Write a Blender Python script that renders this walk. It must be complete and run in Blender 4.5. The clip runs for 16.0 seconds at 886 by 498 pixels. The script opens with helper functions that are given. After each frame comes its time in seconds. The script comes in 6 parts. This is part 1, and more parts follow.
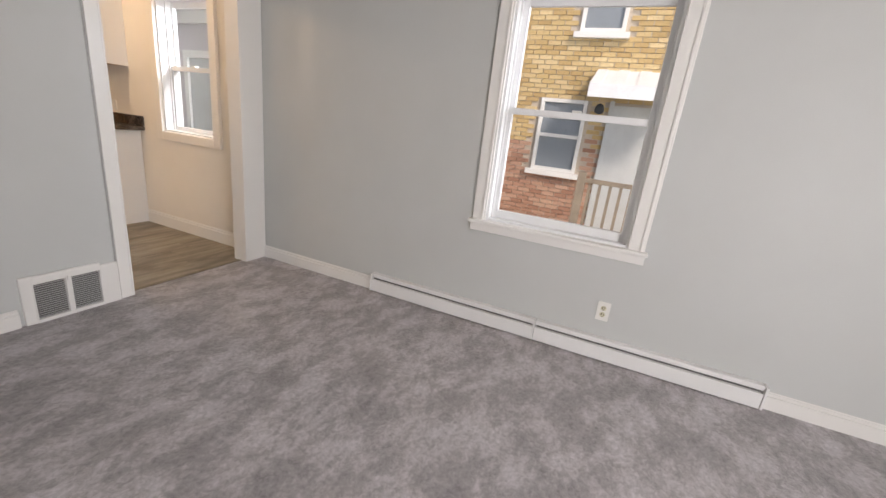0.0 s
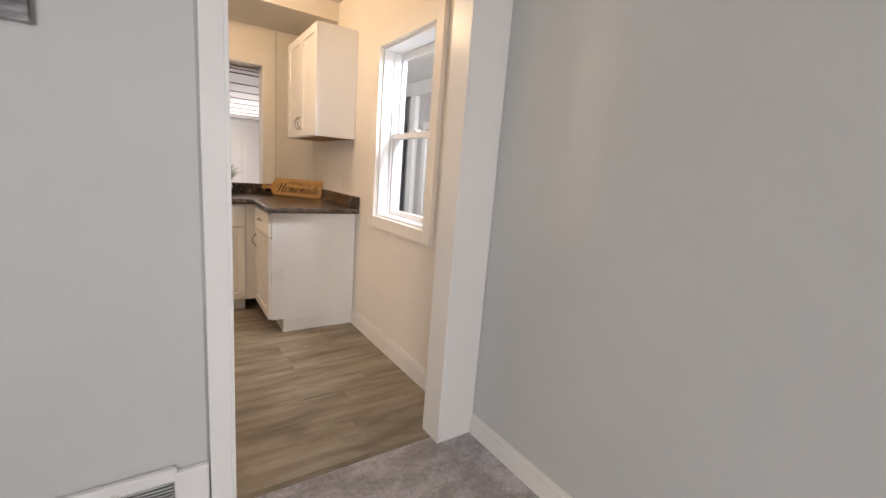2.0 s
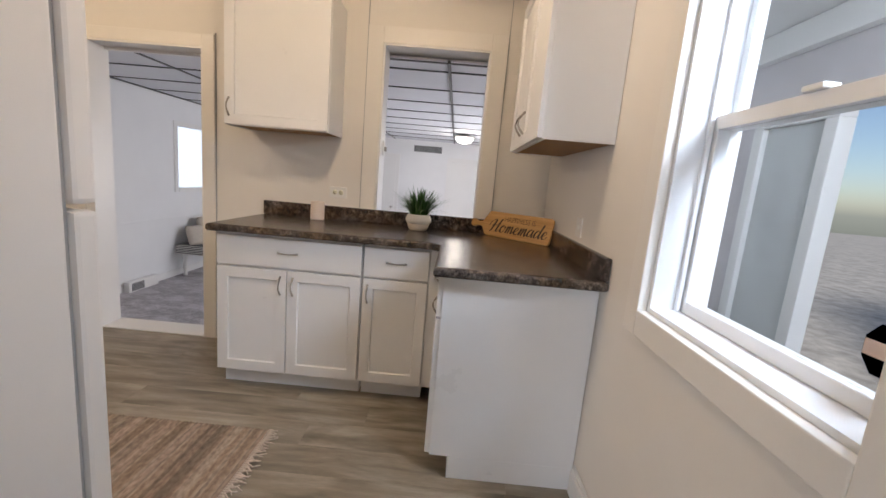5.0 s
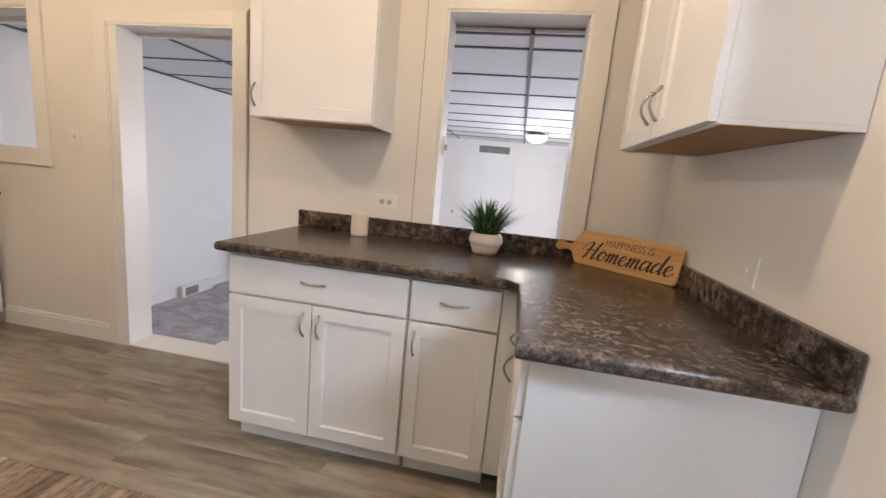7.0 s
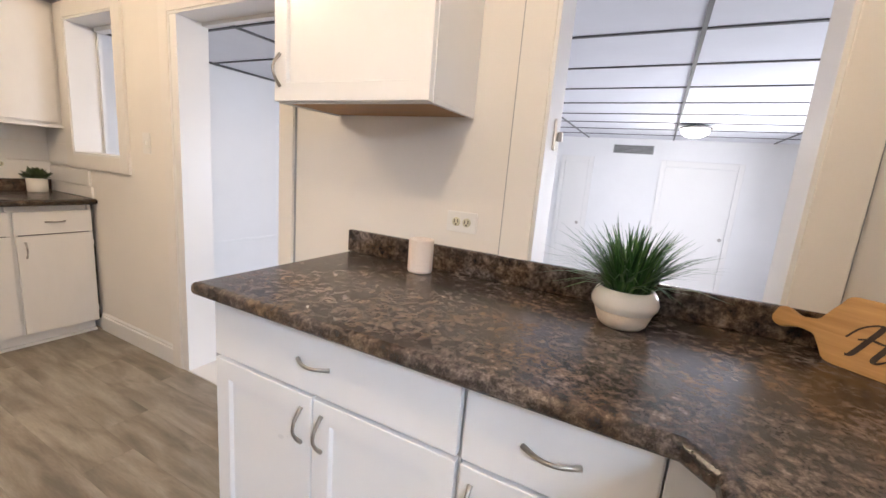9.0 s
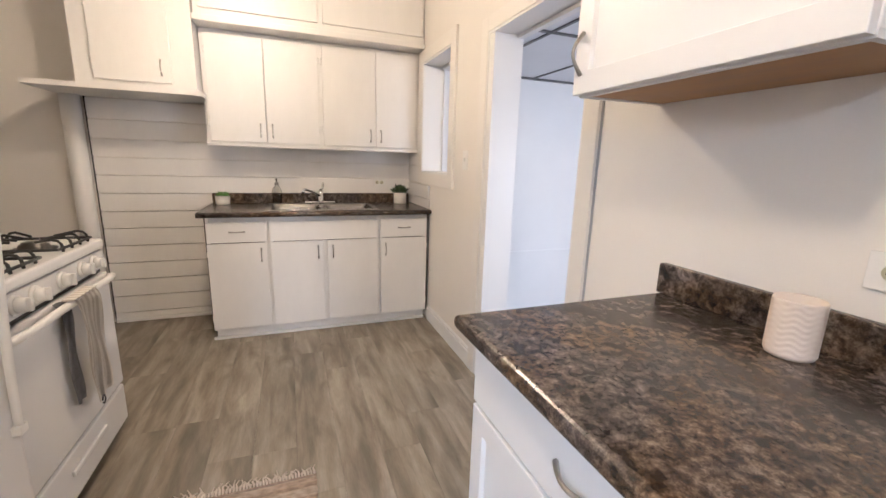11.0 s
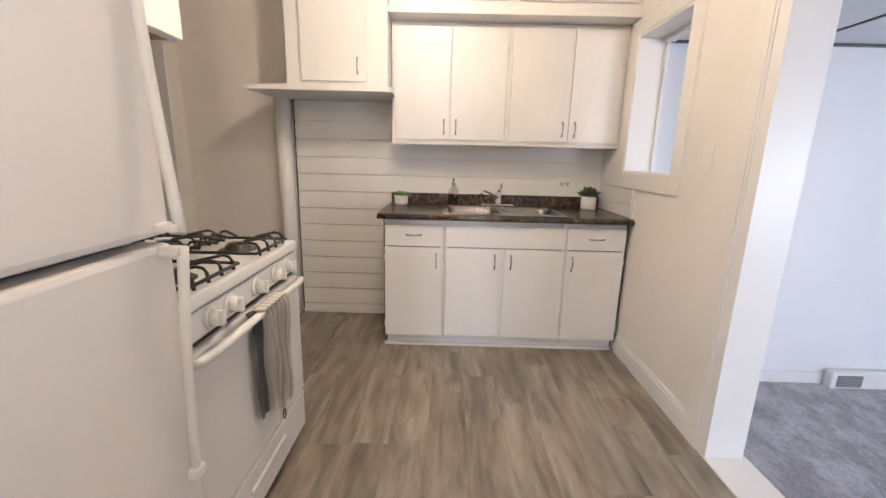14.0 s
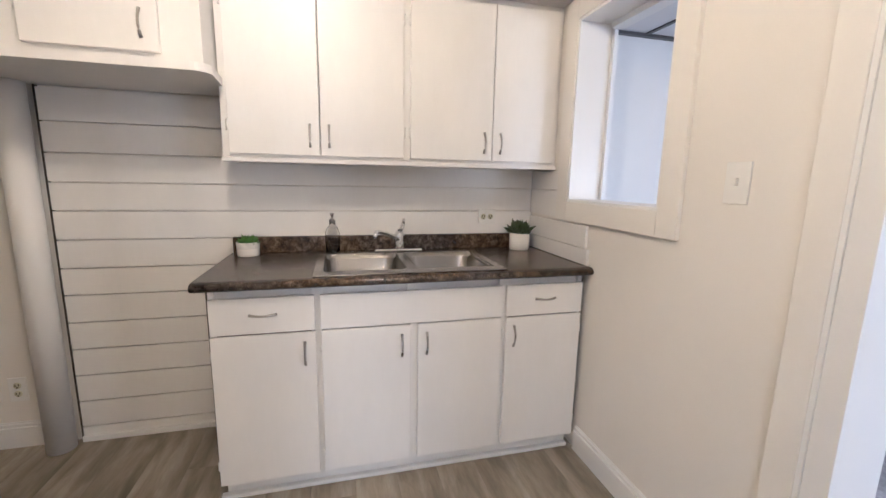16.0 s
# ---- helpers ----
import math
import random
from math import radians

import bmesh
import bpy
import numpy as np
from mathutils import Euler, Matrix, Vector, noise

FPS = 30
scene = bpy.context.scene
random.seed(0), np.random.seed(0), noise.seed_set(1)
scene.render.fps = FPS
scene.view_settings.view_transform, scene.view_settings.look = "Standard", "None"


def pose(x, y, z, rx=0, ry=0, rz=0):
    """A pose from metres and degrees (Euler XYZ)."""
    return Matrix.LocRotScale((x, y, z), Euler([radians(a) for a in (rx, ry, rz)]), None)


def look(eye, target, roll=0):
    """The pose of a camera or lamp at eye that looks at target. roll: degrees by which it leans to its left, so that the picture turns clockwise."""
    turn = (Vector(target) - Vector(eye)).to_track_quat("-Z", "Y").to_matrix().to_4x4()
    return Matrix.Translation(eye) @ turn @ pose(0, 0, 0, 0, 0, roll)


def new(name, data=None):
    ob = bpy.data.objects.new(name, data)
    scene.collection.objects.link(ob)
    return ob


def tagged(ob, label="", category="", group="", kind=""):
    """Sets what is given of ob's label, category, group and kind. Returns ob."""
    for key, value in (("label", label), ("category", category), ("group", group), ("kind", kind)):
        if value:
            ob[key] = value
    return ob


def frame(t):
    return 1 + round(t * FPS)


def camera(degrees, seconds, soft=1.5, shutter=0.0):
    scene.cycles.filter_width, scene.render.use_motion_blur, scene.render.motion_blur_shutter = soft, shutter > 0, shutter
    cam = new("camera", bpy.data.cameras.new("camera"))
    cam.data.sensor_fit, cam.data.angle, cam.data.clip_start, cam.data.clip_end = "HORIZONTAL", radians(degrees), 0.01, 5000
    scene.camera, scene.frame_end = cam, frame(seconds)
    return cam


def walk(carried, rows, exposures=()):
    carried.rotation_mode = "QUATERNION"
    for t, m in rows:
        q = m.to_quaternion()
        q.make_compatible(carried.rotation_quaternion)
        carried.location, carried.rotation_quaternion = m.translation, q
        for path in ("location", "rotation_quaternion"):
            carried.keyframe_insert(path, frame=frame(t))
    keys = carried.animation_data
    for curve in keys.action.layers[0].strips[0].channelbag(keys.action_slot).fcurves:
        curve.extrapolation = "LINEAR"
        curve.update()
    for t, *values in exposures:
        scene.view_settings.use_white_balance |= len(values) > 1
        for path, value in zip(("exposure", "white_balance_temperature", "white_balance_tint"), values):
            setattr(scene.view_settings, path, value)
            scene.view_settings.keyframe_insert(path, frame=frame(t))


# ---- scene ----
cam = camera(95.0, 16.0)
PATH = [
    (0, (0.056, -0.057, 1.227), (1.815, 0.696, 0.645), 6.5),
    (0.5, (0.359, 0.234, 1.224), (2.008, 1.252, 0.727), 5.6),
    (1, (0.715, 0.505, 1.247), (2.202, 1.772, 0.82), 5.4),
    (1.5, (0.989, 0.856, 1.237), (2.303, 2.315, 0.858), 5.4),
    (2, (1.269, 1.232, 1.219), (2.381, 2.854, 0.857), 4.5),
    (2.5, (1.463, 1.52, 1.225), (2.385, 3.259, 0.867), 4.1),
    (3, (1.6, 1.849, 1.221), (2.329, 3.678, 0.87), 4.3),
    (3.5, (1.727, 2.132, 1.212), (2.232, 4.039, 0.882), 4.5),
    (4, (1.833, 2.366, 1.228), (2.126, 4.319, 0.91), 4.6),
    (6.5, (1.869, 2.998, 1.229), (1.572, 4.947, 0.89), 5.4),
    (7, (1.773, 3.24, 1.253), (1.438, 5.18, 0.903), 5.4),
    (7.5, (1.735, 3.467, 1.247), (1.312, 5.388, 0.889), 5.6),
    (8, (1.737, 3.703, 1.26), (1.16, 5.585, 0.903), 6.2),
    (8.6, (1.715, 3.90, 1.264), (0.985, 5.725, 0.898), 5.4),
    (9.2, (1.655, 4.08, 1.267), (0.666, 5.775, 0.885), 4.5),
    (9.8, (1.56, 4.22, 1.27), (0.265, 5.69, 0.876), 3.4),
    (10.5, (1.47, 4.317, 1.271), (-0.212, 5.319, 0.864), 2.5),
    (11, (1.442, 4.301, 1.269), (-0.387, 4.992, 0.848), 1.7),
    (11.5, (1.422, 4.28, 1.264), (-0.485, 4.711, 0.84), 1.6),
    (12, (1.409, 4.245, 1.267), (-0.532, 4.466, 0.834), 1.7),
    (12.5, (1.398, 4.226, 1.27), (-0.55, 4.313, 0.821), 1.9),
    (13, (1.374, 4.233, 1.264), (-0.572, 4.248, 0.801), 2.0),
    (13.5, (1.256, 4.221, 1.247), (-0.688, 4.197, 0.776), 1.7),
    (14, (0.972, 4.162, 1.26), (-0.977, 4.144, 0.812), 1.4),
    (14.5, (0.701, 4.191, 1.256), (-1.25, 4.122, 0.825), 1.5),
    (15, (0.443, 4.244, 1.267), (-1.519, 4.184, 0.88), 1.3),
    (15.5, (0.233, 4.231, 1.256), (-1.731, 4.372, 0.904), 1.1),
    (16, (0.013, 4.23, 1.274), (-1.895, 4.726, 0.937), 1.1),
]
EXPOSURES = [
    (0.0, -0.36, 7200, 18), (2.0, -0.30, 7100, 18), (4.0, -0.66, 6150, 15), (6.5, -0.42, 6050, 14), (8.5, 0.02, 5900, 14),
    (11.0, 0.14, 5500, 14), (13.0, 0.14, 5500, 14), (16.0, 0.14, 5150, 13),
]
walk(cam, [(t, look(eye, target, roll)) for t, eye, target, roll in PATH], EXPOSURES)

# ---- light ----
scene.view_settings.exposure = 0.0
world = bpy.data.worlds.new("sky")
scene.world = world
world.use_nodes = True
_nt = world.node_tree
_sky = _nt.nodes.new("ShaderNodeTexSky")
_sky.sky_type, _sky.sun_disc = "NISHITA", False
_sky.sun_elevation, _sky.sun_rotation = radians(42), radians(217)
_nt.links.new(_sky.outputs[0], _nt.nodes["Background"].inputs[0])
_nt.nodes["Background"].inputs[1].default_value = 0.15


def lamp(name, kind, m, energy, colour=(1, 1, 1), size=None, size_y=None, angle=None, radius=None):
    d = bpy.data.lights.new(name, kind)
    d.energy, d.color = energy, colour
    if kind == "AREA":
        d.shape, d.size, d.size_y = "RECTANGLE", size, size_y
    if angle:
        d.angle = radians(angle)
    if radius:
        d.shadow_soft_size = radius
    ob = new(name, d)
    ob.matrix_world = m
    return ob


# overcast sun over the yard
lamp("sun", "SUN", look((-4.5, -6.0, 6.6), (0, 0, 0)), 4.8, (1, 0.95, 0.88), angle=14)
DAY = (0.80, 0.90, 1.0)
# added fill lamp in an unseen opening behind the walker
lamp("daylight_south_window", "AREA", look((-0.8, -2.52, 1.5), (0.4, 1.2, 0.0)), 140, (0.90, 0.95, 1.0), 1.4, 1.3)
# outside the living and kitchen windows, standing in for their sky light
lamp("daylight_living_window", "AREA", look((3.25, -2.25, 1.95), (1.3, 4.7, 0.85)), 175, DAY, 1.1, 1.1)
lamp("daylight_kitchen_window", "AREA", look((2.95, 3.15, 2.08), (1.0, 4.9, 0.8)), 52, DAY, 0.5, 0.4)
# added fill lamp in an unseen opening beside the back room
lamp("daylight_back_east", "AREA", look((3.34, 8.6, 0.95), (0, 8.2, 0.7)), 100, (1.0, 0.97, 0.94), 2.0, 1.3)
# two warm bulbs on the kitchen ceiling, one lit bowl in the back room
WARM = (1.0, 0.75, 0.48)
lamp("kitchen_bulb", "POINT", pose(-0.68, 4.03, 2.36), 43, WARM, radius=0.06)
lamp("kitchen_bulb", "POINT", pose(1.41, 4.10, 2.36), 34, WARM, radius=0.06)
lamp("back_room_bulb", "POINT", pose(1.92, 9.5, 1.86), 14, (1.0, 0.88, 0.70), radius=0.08)


# ---- materials ----
def material(name):
    m = bpy.data.materials.new(name)
    m.use_nodes = True
    nt = m.node_tree
    return m, nt, nt.nodes["Principled BSDF"]


def node(nt, kind, **values):
    n = nt.nodes.new(kind)
    for k, v in values.items():
        n.inputs[k].default_value = v
    return n


def coords(nt, scale=(1, 1, 1), kind="Object", shift=False):
    tc = nt.nodes.new("ShaderNodeTexCoord")
    mp = nt.nodes.new("ShaderNodeMapping")
    mp.inputs["Scale"].default_value = scale
    nt.links.new(tc.outputs[kind], mp.inputs["Vector"])
    if shift:
        info = nt.nodes.new("ShaderNodeObjectInfo")
        mul = nt.nodes.new("ShaderNodeMath")
        mul.operation = "MULTIPLY"
        mul.inputs[1].default_value = 37.0
        nt.links.new(info.outputs["Random"], mul.inputs[0])
        nt.links.new(mul.outputs[0], mp.inputs["Location"])
    return mp.outputs[0]


def ramp(nt, source, stops):
    r = nt.nodes.new("ShaderNodeValToRGB")
    while len(r.color_ramp.elements) < len(stops):
        r.color_ramp.elements.new(0.5)
    for e, (p, c) in zip(r.color_ramp.elements, stops):
        e.position, e.color = p, (*c, 1)
    nt.links.new(source, r.inputs[0])
    return r.outputs[0]


def mix(nt, fac, a, b, mode="MIX"):
    n = nt.nodes.new("ShaderNodeMix")
    n.data_type, n.blend_type = "RGBA", mode
    for sock, v in ((n.inputs[0], fac), (n.inputs[6], a), (n.inputs[7], b)):
        if hasattr(v, "links"):
            nt.links.new(v, sock)
        elif isinstance(v, tuple):
            sock.default_value = (*v, 1)
        else:
            sock.default_value = v
    return n.outputs[2]


def bump(nt, bsdf, height, strength, distance):
    b = nt.nodes.new("ShaderNodeBump")
    b.inputs["Strength"].default_value, b.inputs["Distance"].default_value = strength, distance
    nt.links.new(height, b.inputs["Height"])
    nt.links.new(b.outputs[0], bsdf.inputs["Normal"])


def plain(name, c, rough=0.5, metal=0.0, vary=0.06, scale=6.0, grain=120.0, relief=0.0006, strength=0.3, stretch=(1, 1, 1), coat=0.0):
    """A surface of one paint or substance, with soft stains and fine grain."""
    m, nt, b = material(name)
    v = coords(nt, stretch)
    big = node(nt, "ShaderNodeTexNoise", Scale=scale, Detail=4.0, Roughness=0.6)
    fine = node(nt, "ShaderNodeTexNoise", Scale=grain, Detail=3.0)
    nt.links.new(v, big.inputs["Vector"])
    nt.links.new(v, fine.inputs["Vector"])
    lo = tuple(x * (1 - vary) for x in c)
    hi = tuple(min(1, x * (1 + vary)) for x in c)
    col = ramp(nt, big.outputs["Fac"], [(0.3, lo), (0.7, hi)])
    col = mix(nt, 0.05, col, fine.outputs["Fac"], "OVERLAY")
    nt.links.new(col, b.inputs["Base Color"])
    r = ramp(nt, big.outputs["Fac"], [(0.3, (rough * 0.85,) * 3), (0.7, (min(1, rough * 1.15),) * 3)])
    nt.links.new(r, b.inputs["Roughness"])
    b.inputs["Metallic"].default_value, b.inputs["Coat Weight"].default_value = metal, coat
    if relief:
        bump(nt, b, fine.outputs["Fac"], strength, relief)
    return m


M = {}
M["wall_living"] = plain("wall_paint_grey", (0.55, 0.565, 0.56), 0.55, vary=0.03, scale=1.5, grain=220, relief=0.0008, strength=0.25)
M["wall_kitchen"] = plain("wall_paint_cream", (0.79, 0.755, 0.70), 0.5, vary=0.03, scale=1.6, grain=220, relief=0.0008, strength=0.25)
M["wall_white"] = plain("wall_paint_white", (0.80, 0.80, 0.80), 0.55, vary=0.03, scale=1.4, grain=200, relief=0.0008)
M["wall_hall"] = plain("wall_paint_hall", (0.72, 0.67, 0.59), 0.6, vary=0.05, scale=1.5, grain=200)
M["ceiling_paint"] = plain("ceiling_paint", (0.72, 0.69, 0.63), 0.8, vary=0.03, scale=1.5, grain=160, relief=0.001)
M["trim"] = plain("trim_gloss_white", (0.80, 0.79, 0.77), 0.33, vary=0.012, scale=2, grain=160, relief=0.0005, strength=0.2)
M["casing"] = plain("casing_cream", (0.80, 0.77, 0.72), 0.38, vary=0.02, scale=2, grain=160, relief=0.0005, strength=0.2)
M["cab_new"] = plain("cabinet_white", (0.84, 0.84, 0.84), 0.32, vary=0.015, scale=4, grain=260, relief=0.0002, strength=0.15)
M["cab_old"] = plain("brushed_cabinet_paint", (0.80, 0.78, 0.75), 0.36, vary=0.03, scale=5, grain=60, relief=0.0008, strength=0.25, stretch=(1, 1, 0.3))
M["gap"] = plain("dark_gap", (0.05, 0.045, 0.04), 0.8, relief=0)
M["ply"] = plain("bare_plywood", (0.42, 0.24, 0.11), 0.6, vary=0.15, scale=14, grain=90, stretch=(0.25, 1, 1))
M["enamel"] = plain("white_enamel", (0.80, 0.80, 0.80), 0.22, vary=0.02, scale=3, grain=150, relief=0.0003, strength=0.15, coat=0.2)
M["fridge_skin"] = plain("pebbled_fridge_skin", (0.78, 0.76, 0.74), 0.4, vary=0.02, scale=2, grain=420, relief=0.0008, strength=0.35)
M["plastic"] = plain("white_plastic", (0.80, 0.79, 0.76), 0.35, vary=0.02, grain=100, relief=0)
M["ivory"] = plain("ivory_plastic", (0.60, 0.57, 0.42), 0.35, vary=0.02, grain=100, relief=0)
M["nickel"] = plain("brushed_nickel", (0.42, 0.40, 0.37), 0.3, 1.0, vary=0.05, grain=300, relief=0.0001)
M["chrome"] = plain("chrome", (0.75, 0.75, 0.75), 0.1, 1.0, vary=0.03, relief=0)
M["steel"] = plain("sink_steel", (0.34, 0.325, 0.31), 0.24, 1.0, vary=0.05, scale=8, grain=200, relief=0)
M["iron"] = plain("cast_iron", (0.022, 0.021, 0.02), 0.55, vary=0.2, grain=200, relief=0.0008)
M["burner"] = plain("burner_bowl", (0.06, 0.055, 0.05), 0.4, 0.6, vary=0.3, scale=30)
M["ceramic"] = plain("glazed_ceramic", (0.80, 0.77, 0.71), 0.25, vary=0.03, scale=12, coat=0.3, relief=0)
M["sand_ceramic"] = plain("bare_sand_ceramic", (0.60, 0.52, 0.42), 0.75, vary=0.08, scale=40, grain=300)
M["blush"] = plain("blush_ceramic", (0.74, 0.64, 0.55), 0.4, vary=0.04, scale=10)
M["concrete"] = plain("pot_cement", (0.62, 0.60, 0.56), 0.7, vary=0.1, scale=40, grain=250)
M["soil"] = plain("soil", (0.03, 0.022, 0.015), 0.95, vary=0.4, scale=80)
M["ink"] = plain("burnt_letters", (0.03, 0.015, 0.008), 0.7, vary=0.2, relief=0)
M["vent_dark"] = plain("vent_shadow", (0.12, 0.12, 0.12), 0.7, relief=0)
M["vent_louvre"] = plain("grey_louvre", (0.40, 0.40, 0.40), 0.45, 0.2, relief=0)
M["grid"] = plain("ceiling_grid_metal", (0.10, 0.10, 0.10), 0.4, 0.3, relief=0)
M["tile"] = plain("ceiling_panel", (0.75, 0.76, 0.79), 0.8, vary=0.03, scale=3, grain=180, relief=0.0015)
M["vinyl"] = plain("window_vinyl", (0.80, 0.81, 0.82), 0.35, vary=0.02, relief=0)
M["blue_label"] = plain("navy_sticker", (0.02, 0.05, 0.10), 0.4, relief=0)
M["pale_label"] = plain("pale_sticker", (0.62, 0.50, 0.45), 0.4, relief=0)
M["mortar"] = plain("mortar", (0.55, 0.48, 0.40), 0.95, vary=0.1, scale=10, grain=120, relief=0.003)
M["weathered"] = plain("weathered_rail", (0.26, 0.21, 0.16), 0.8, vary=0.2, scale=9, grain=60)
M["awning"] = plain("awning_sheet", (0.75, 0.76, 0.78), 0.45, vary=0.04, scale=4)
M["storm_door"] = plain("storm_door_paint", (0.58, 0.60, 0.60), 0.5, vary=0.08, scale=3)
M["far_glass"] = plain("far_window_pane", (0.24, 0.27, 0.30), 0.08, vary=0.1, scale=1, relief=0)
M["siding"] = plain("pale_siding", (0.62, 0.59, 0.60), 0.6, vary=0.06, scale=3)
M["shutter"] = plain("dark_shutter", (0.05, 0.055, 0.065), 0.5, vary=0.1)
M["yard"] = plain("yard_gravel", (0.42, 0.38, 0.32), 0.95, vary=0.3, scale=3, grain=40, relief=0.01)
M["linen"] = plain("cushion_linen", (0.60, 0.54, 0.46), 0.9, vary=0.08, scale=20, grain=400, relief=0.001)
M["dark_cloth"] = plain("dark_cloth", (0.05, 0.05, 0.06), 0.9, vary=0.2, grain=300, relief=0.001)
M["fringe"] = plain("cotton_fringe", (0.62, 0.54, 0.47), 0.95, vary=0.12, scale=60, grain=300)
M["towel_grey"] = plain("grey_towel", (0.22, 0.22, 0.23), 0.95, vary=0.15, scale=40, grain=400, relief=0.002)
M["leaf"] = plain("succulent_leaf", (0.08, 0.19, 0.035), 0.5, vary=0.35, scale=25, relief=0)
M["leaf_dark"] = plain("dark_rosette_leaf", (0.05, 0.075, 0.03), 0.5, vary=0.4, scale=30, relief=0)


def make_glass():
    m, nt, b = material("clear_glass")
    b.inputs["Base Color"].default_value = (0.97, 0.985, 0.98, 1)
    b.inputs["Roughness"].default_value, b.inputs["Transmission Weight"].default_value, b.inputs["IOR"].default_value = 0.0, 1.0, 1.05
    return m


def make_bottle_glass():
    m, nt, b = material("soap_bottle_glass")
    b.inputs["Base Color"].default_value = (0.99, 0.99, 0.98, 1)
    b.inputs["Roughness"].default_value, b.inputs["Transmission Weight"].default_value, b.inputs["IOR"].default_value = 0.02, 1.0, 1.2
    return m


def make_carpet():
    m, nt, b = material("grey_carpet")
    v = coords(nt)
    nap = nt.nodes.new("ShaderNodeMapping")
    nap.inputs["Rotation"].default_value = (0, 0, radians(35))
    nap.inputs["Scale"].default_value = (1.0, 1.6, 1.0)
    nt.links.new(v, nap.inputs["Vector"])
    patch = node(nt, "ShaderNodeTexNoise", Scale=3.6, Detail=9.0, Roughness=0.74, Distortion=0.15)
    nt.links.new(nap.outputs[0], patch.inputs["Vector"])
    tuft = node(nt, "ShaderNodeTexNoise", Scale=48.0, Detail=5.0, Roughness=0.7, Distortion=0.6)
    fine = node(nt, "ShaderNodeTexNoise", Scale=420.0, Detail=2.0)
    for n in (tuft, fine):
        nt.links.new(v, n.inputs["Vector"])
    a = ramp(nt, patch.outputs["Fac"], [(0.34, (0.33, 0.308, 0.318)), (0.48, (0.46, 0.432, 0.45)), (0.53, (0.58, 0.547, 0.572)), (0.64, (0.70, 0.665, 0.70))])
    c = ramp(nt, tuft.outputs["Fac"], [(0.32, (0.50, 0.50, 0.50)), (0.62, (1.0, 1.0, 1.0))])
    col = mix(nt, 0.75, a, c, "MULTIPLY")
    col = mix(nt, 0.25, col, fine.outputs["Fac"], "OVERLAY")
    nt.links.new(col, b.inputs["Base Color"])
    b.inputs["Roughness"].default_value = 0.95
    b.inputs["Sheen Weight"].default_value = 0.25
    h = mix(nt, 0.5, tuft.outputs["Fac"], fine.outputs["Fac"])
    bump(nt, b, h, 0.8, 0.012)
    return m


def make_plank():
    m, nt, b = material("grey_oak_vinyl_plank")
    v = coords(nt, (1.0, 1.0, 1.0), shift=True)
    st = nt.nodes.new("ShaderNodeMapping")
    st.inputs["Scale"].default_value = (0.9, 6.5, 1.0)
    nt.links.new(v, st.inputs["Vector"])
    grain = node(nt, "ShaderNodeTexNoise", Scale=2.4, Detail=5.0, Roughness=0.52, Distortion=0.35)
    nt.links.new(st.outputs[0], grain.inputs["Vector"])
    cloud = node(nt, "ShaderNodeTexNoise", Scale=3.0, Detail=3.0, Distortion=0.8)
    st2 = nt.nodes.new("ShaderNodeMapping")
    st2.inputs["Scale"].default_value = (0.9, 3.0, 1.0)
    nt.links.new(v, st2.inputs["Vector"])
    nt.links.new(st2.outputs[0], cloud.inputs["Vector"])
    fine = node(nt, "ShaderNodeTexNoise", Scale=30.0, Detail=3.0)
    nt.links.new(st.outputs[0], fine.inputs["Vector"])
    col = ramp(nt, grain.outputs["Fac"], [(0.30, (0.20, 0.168, 0.130)), (0.5, (0.31, 0.268, 0.212)), (0.72, (0.42, 0.375, 0.31))])
    dark = ramp(nt, cloud.outputs["Fac"], [(0.32, (0.50, 0.49, 0.48)), (0.58, (1.0, 1.0, 1.0))])
    col = mix(nt, 0.8, col, dark, "MULTIPLY")
    info = nt.nodes.new("ShaderNodeObjectInfo")
    tone = ramp(nt, info.outputs["Random"], [(0.0, (0.84, 0.84, 0.83)), (0.5, (0.93, 0.93, 0.92)), (1.0, (1.0, 1.0, 1.0))])
    col = mix(nt, 1.0, col, tone, "MULTIPLY")
    col = mix(nt, 0.18, col, fine.outputs["Fac"], "OVERLAY")
    nt.links.new(col, b.inputs["Base Color"])
    r = ramp(nt, grain.outputs["Fac"], [(0.3, (0.42, 0.42, 0.42)), (0.7, (0.55, 0.55, 0.55))])
    nt.links.new(r, b.inputs["Roughness"])
    bump(nt, b, fine.outputs["Fac"], 0.25, 0.0008)
    return m


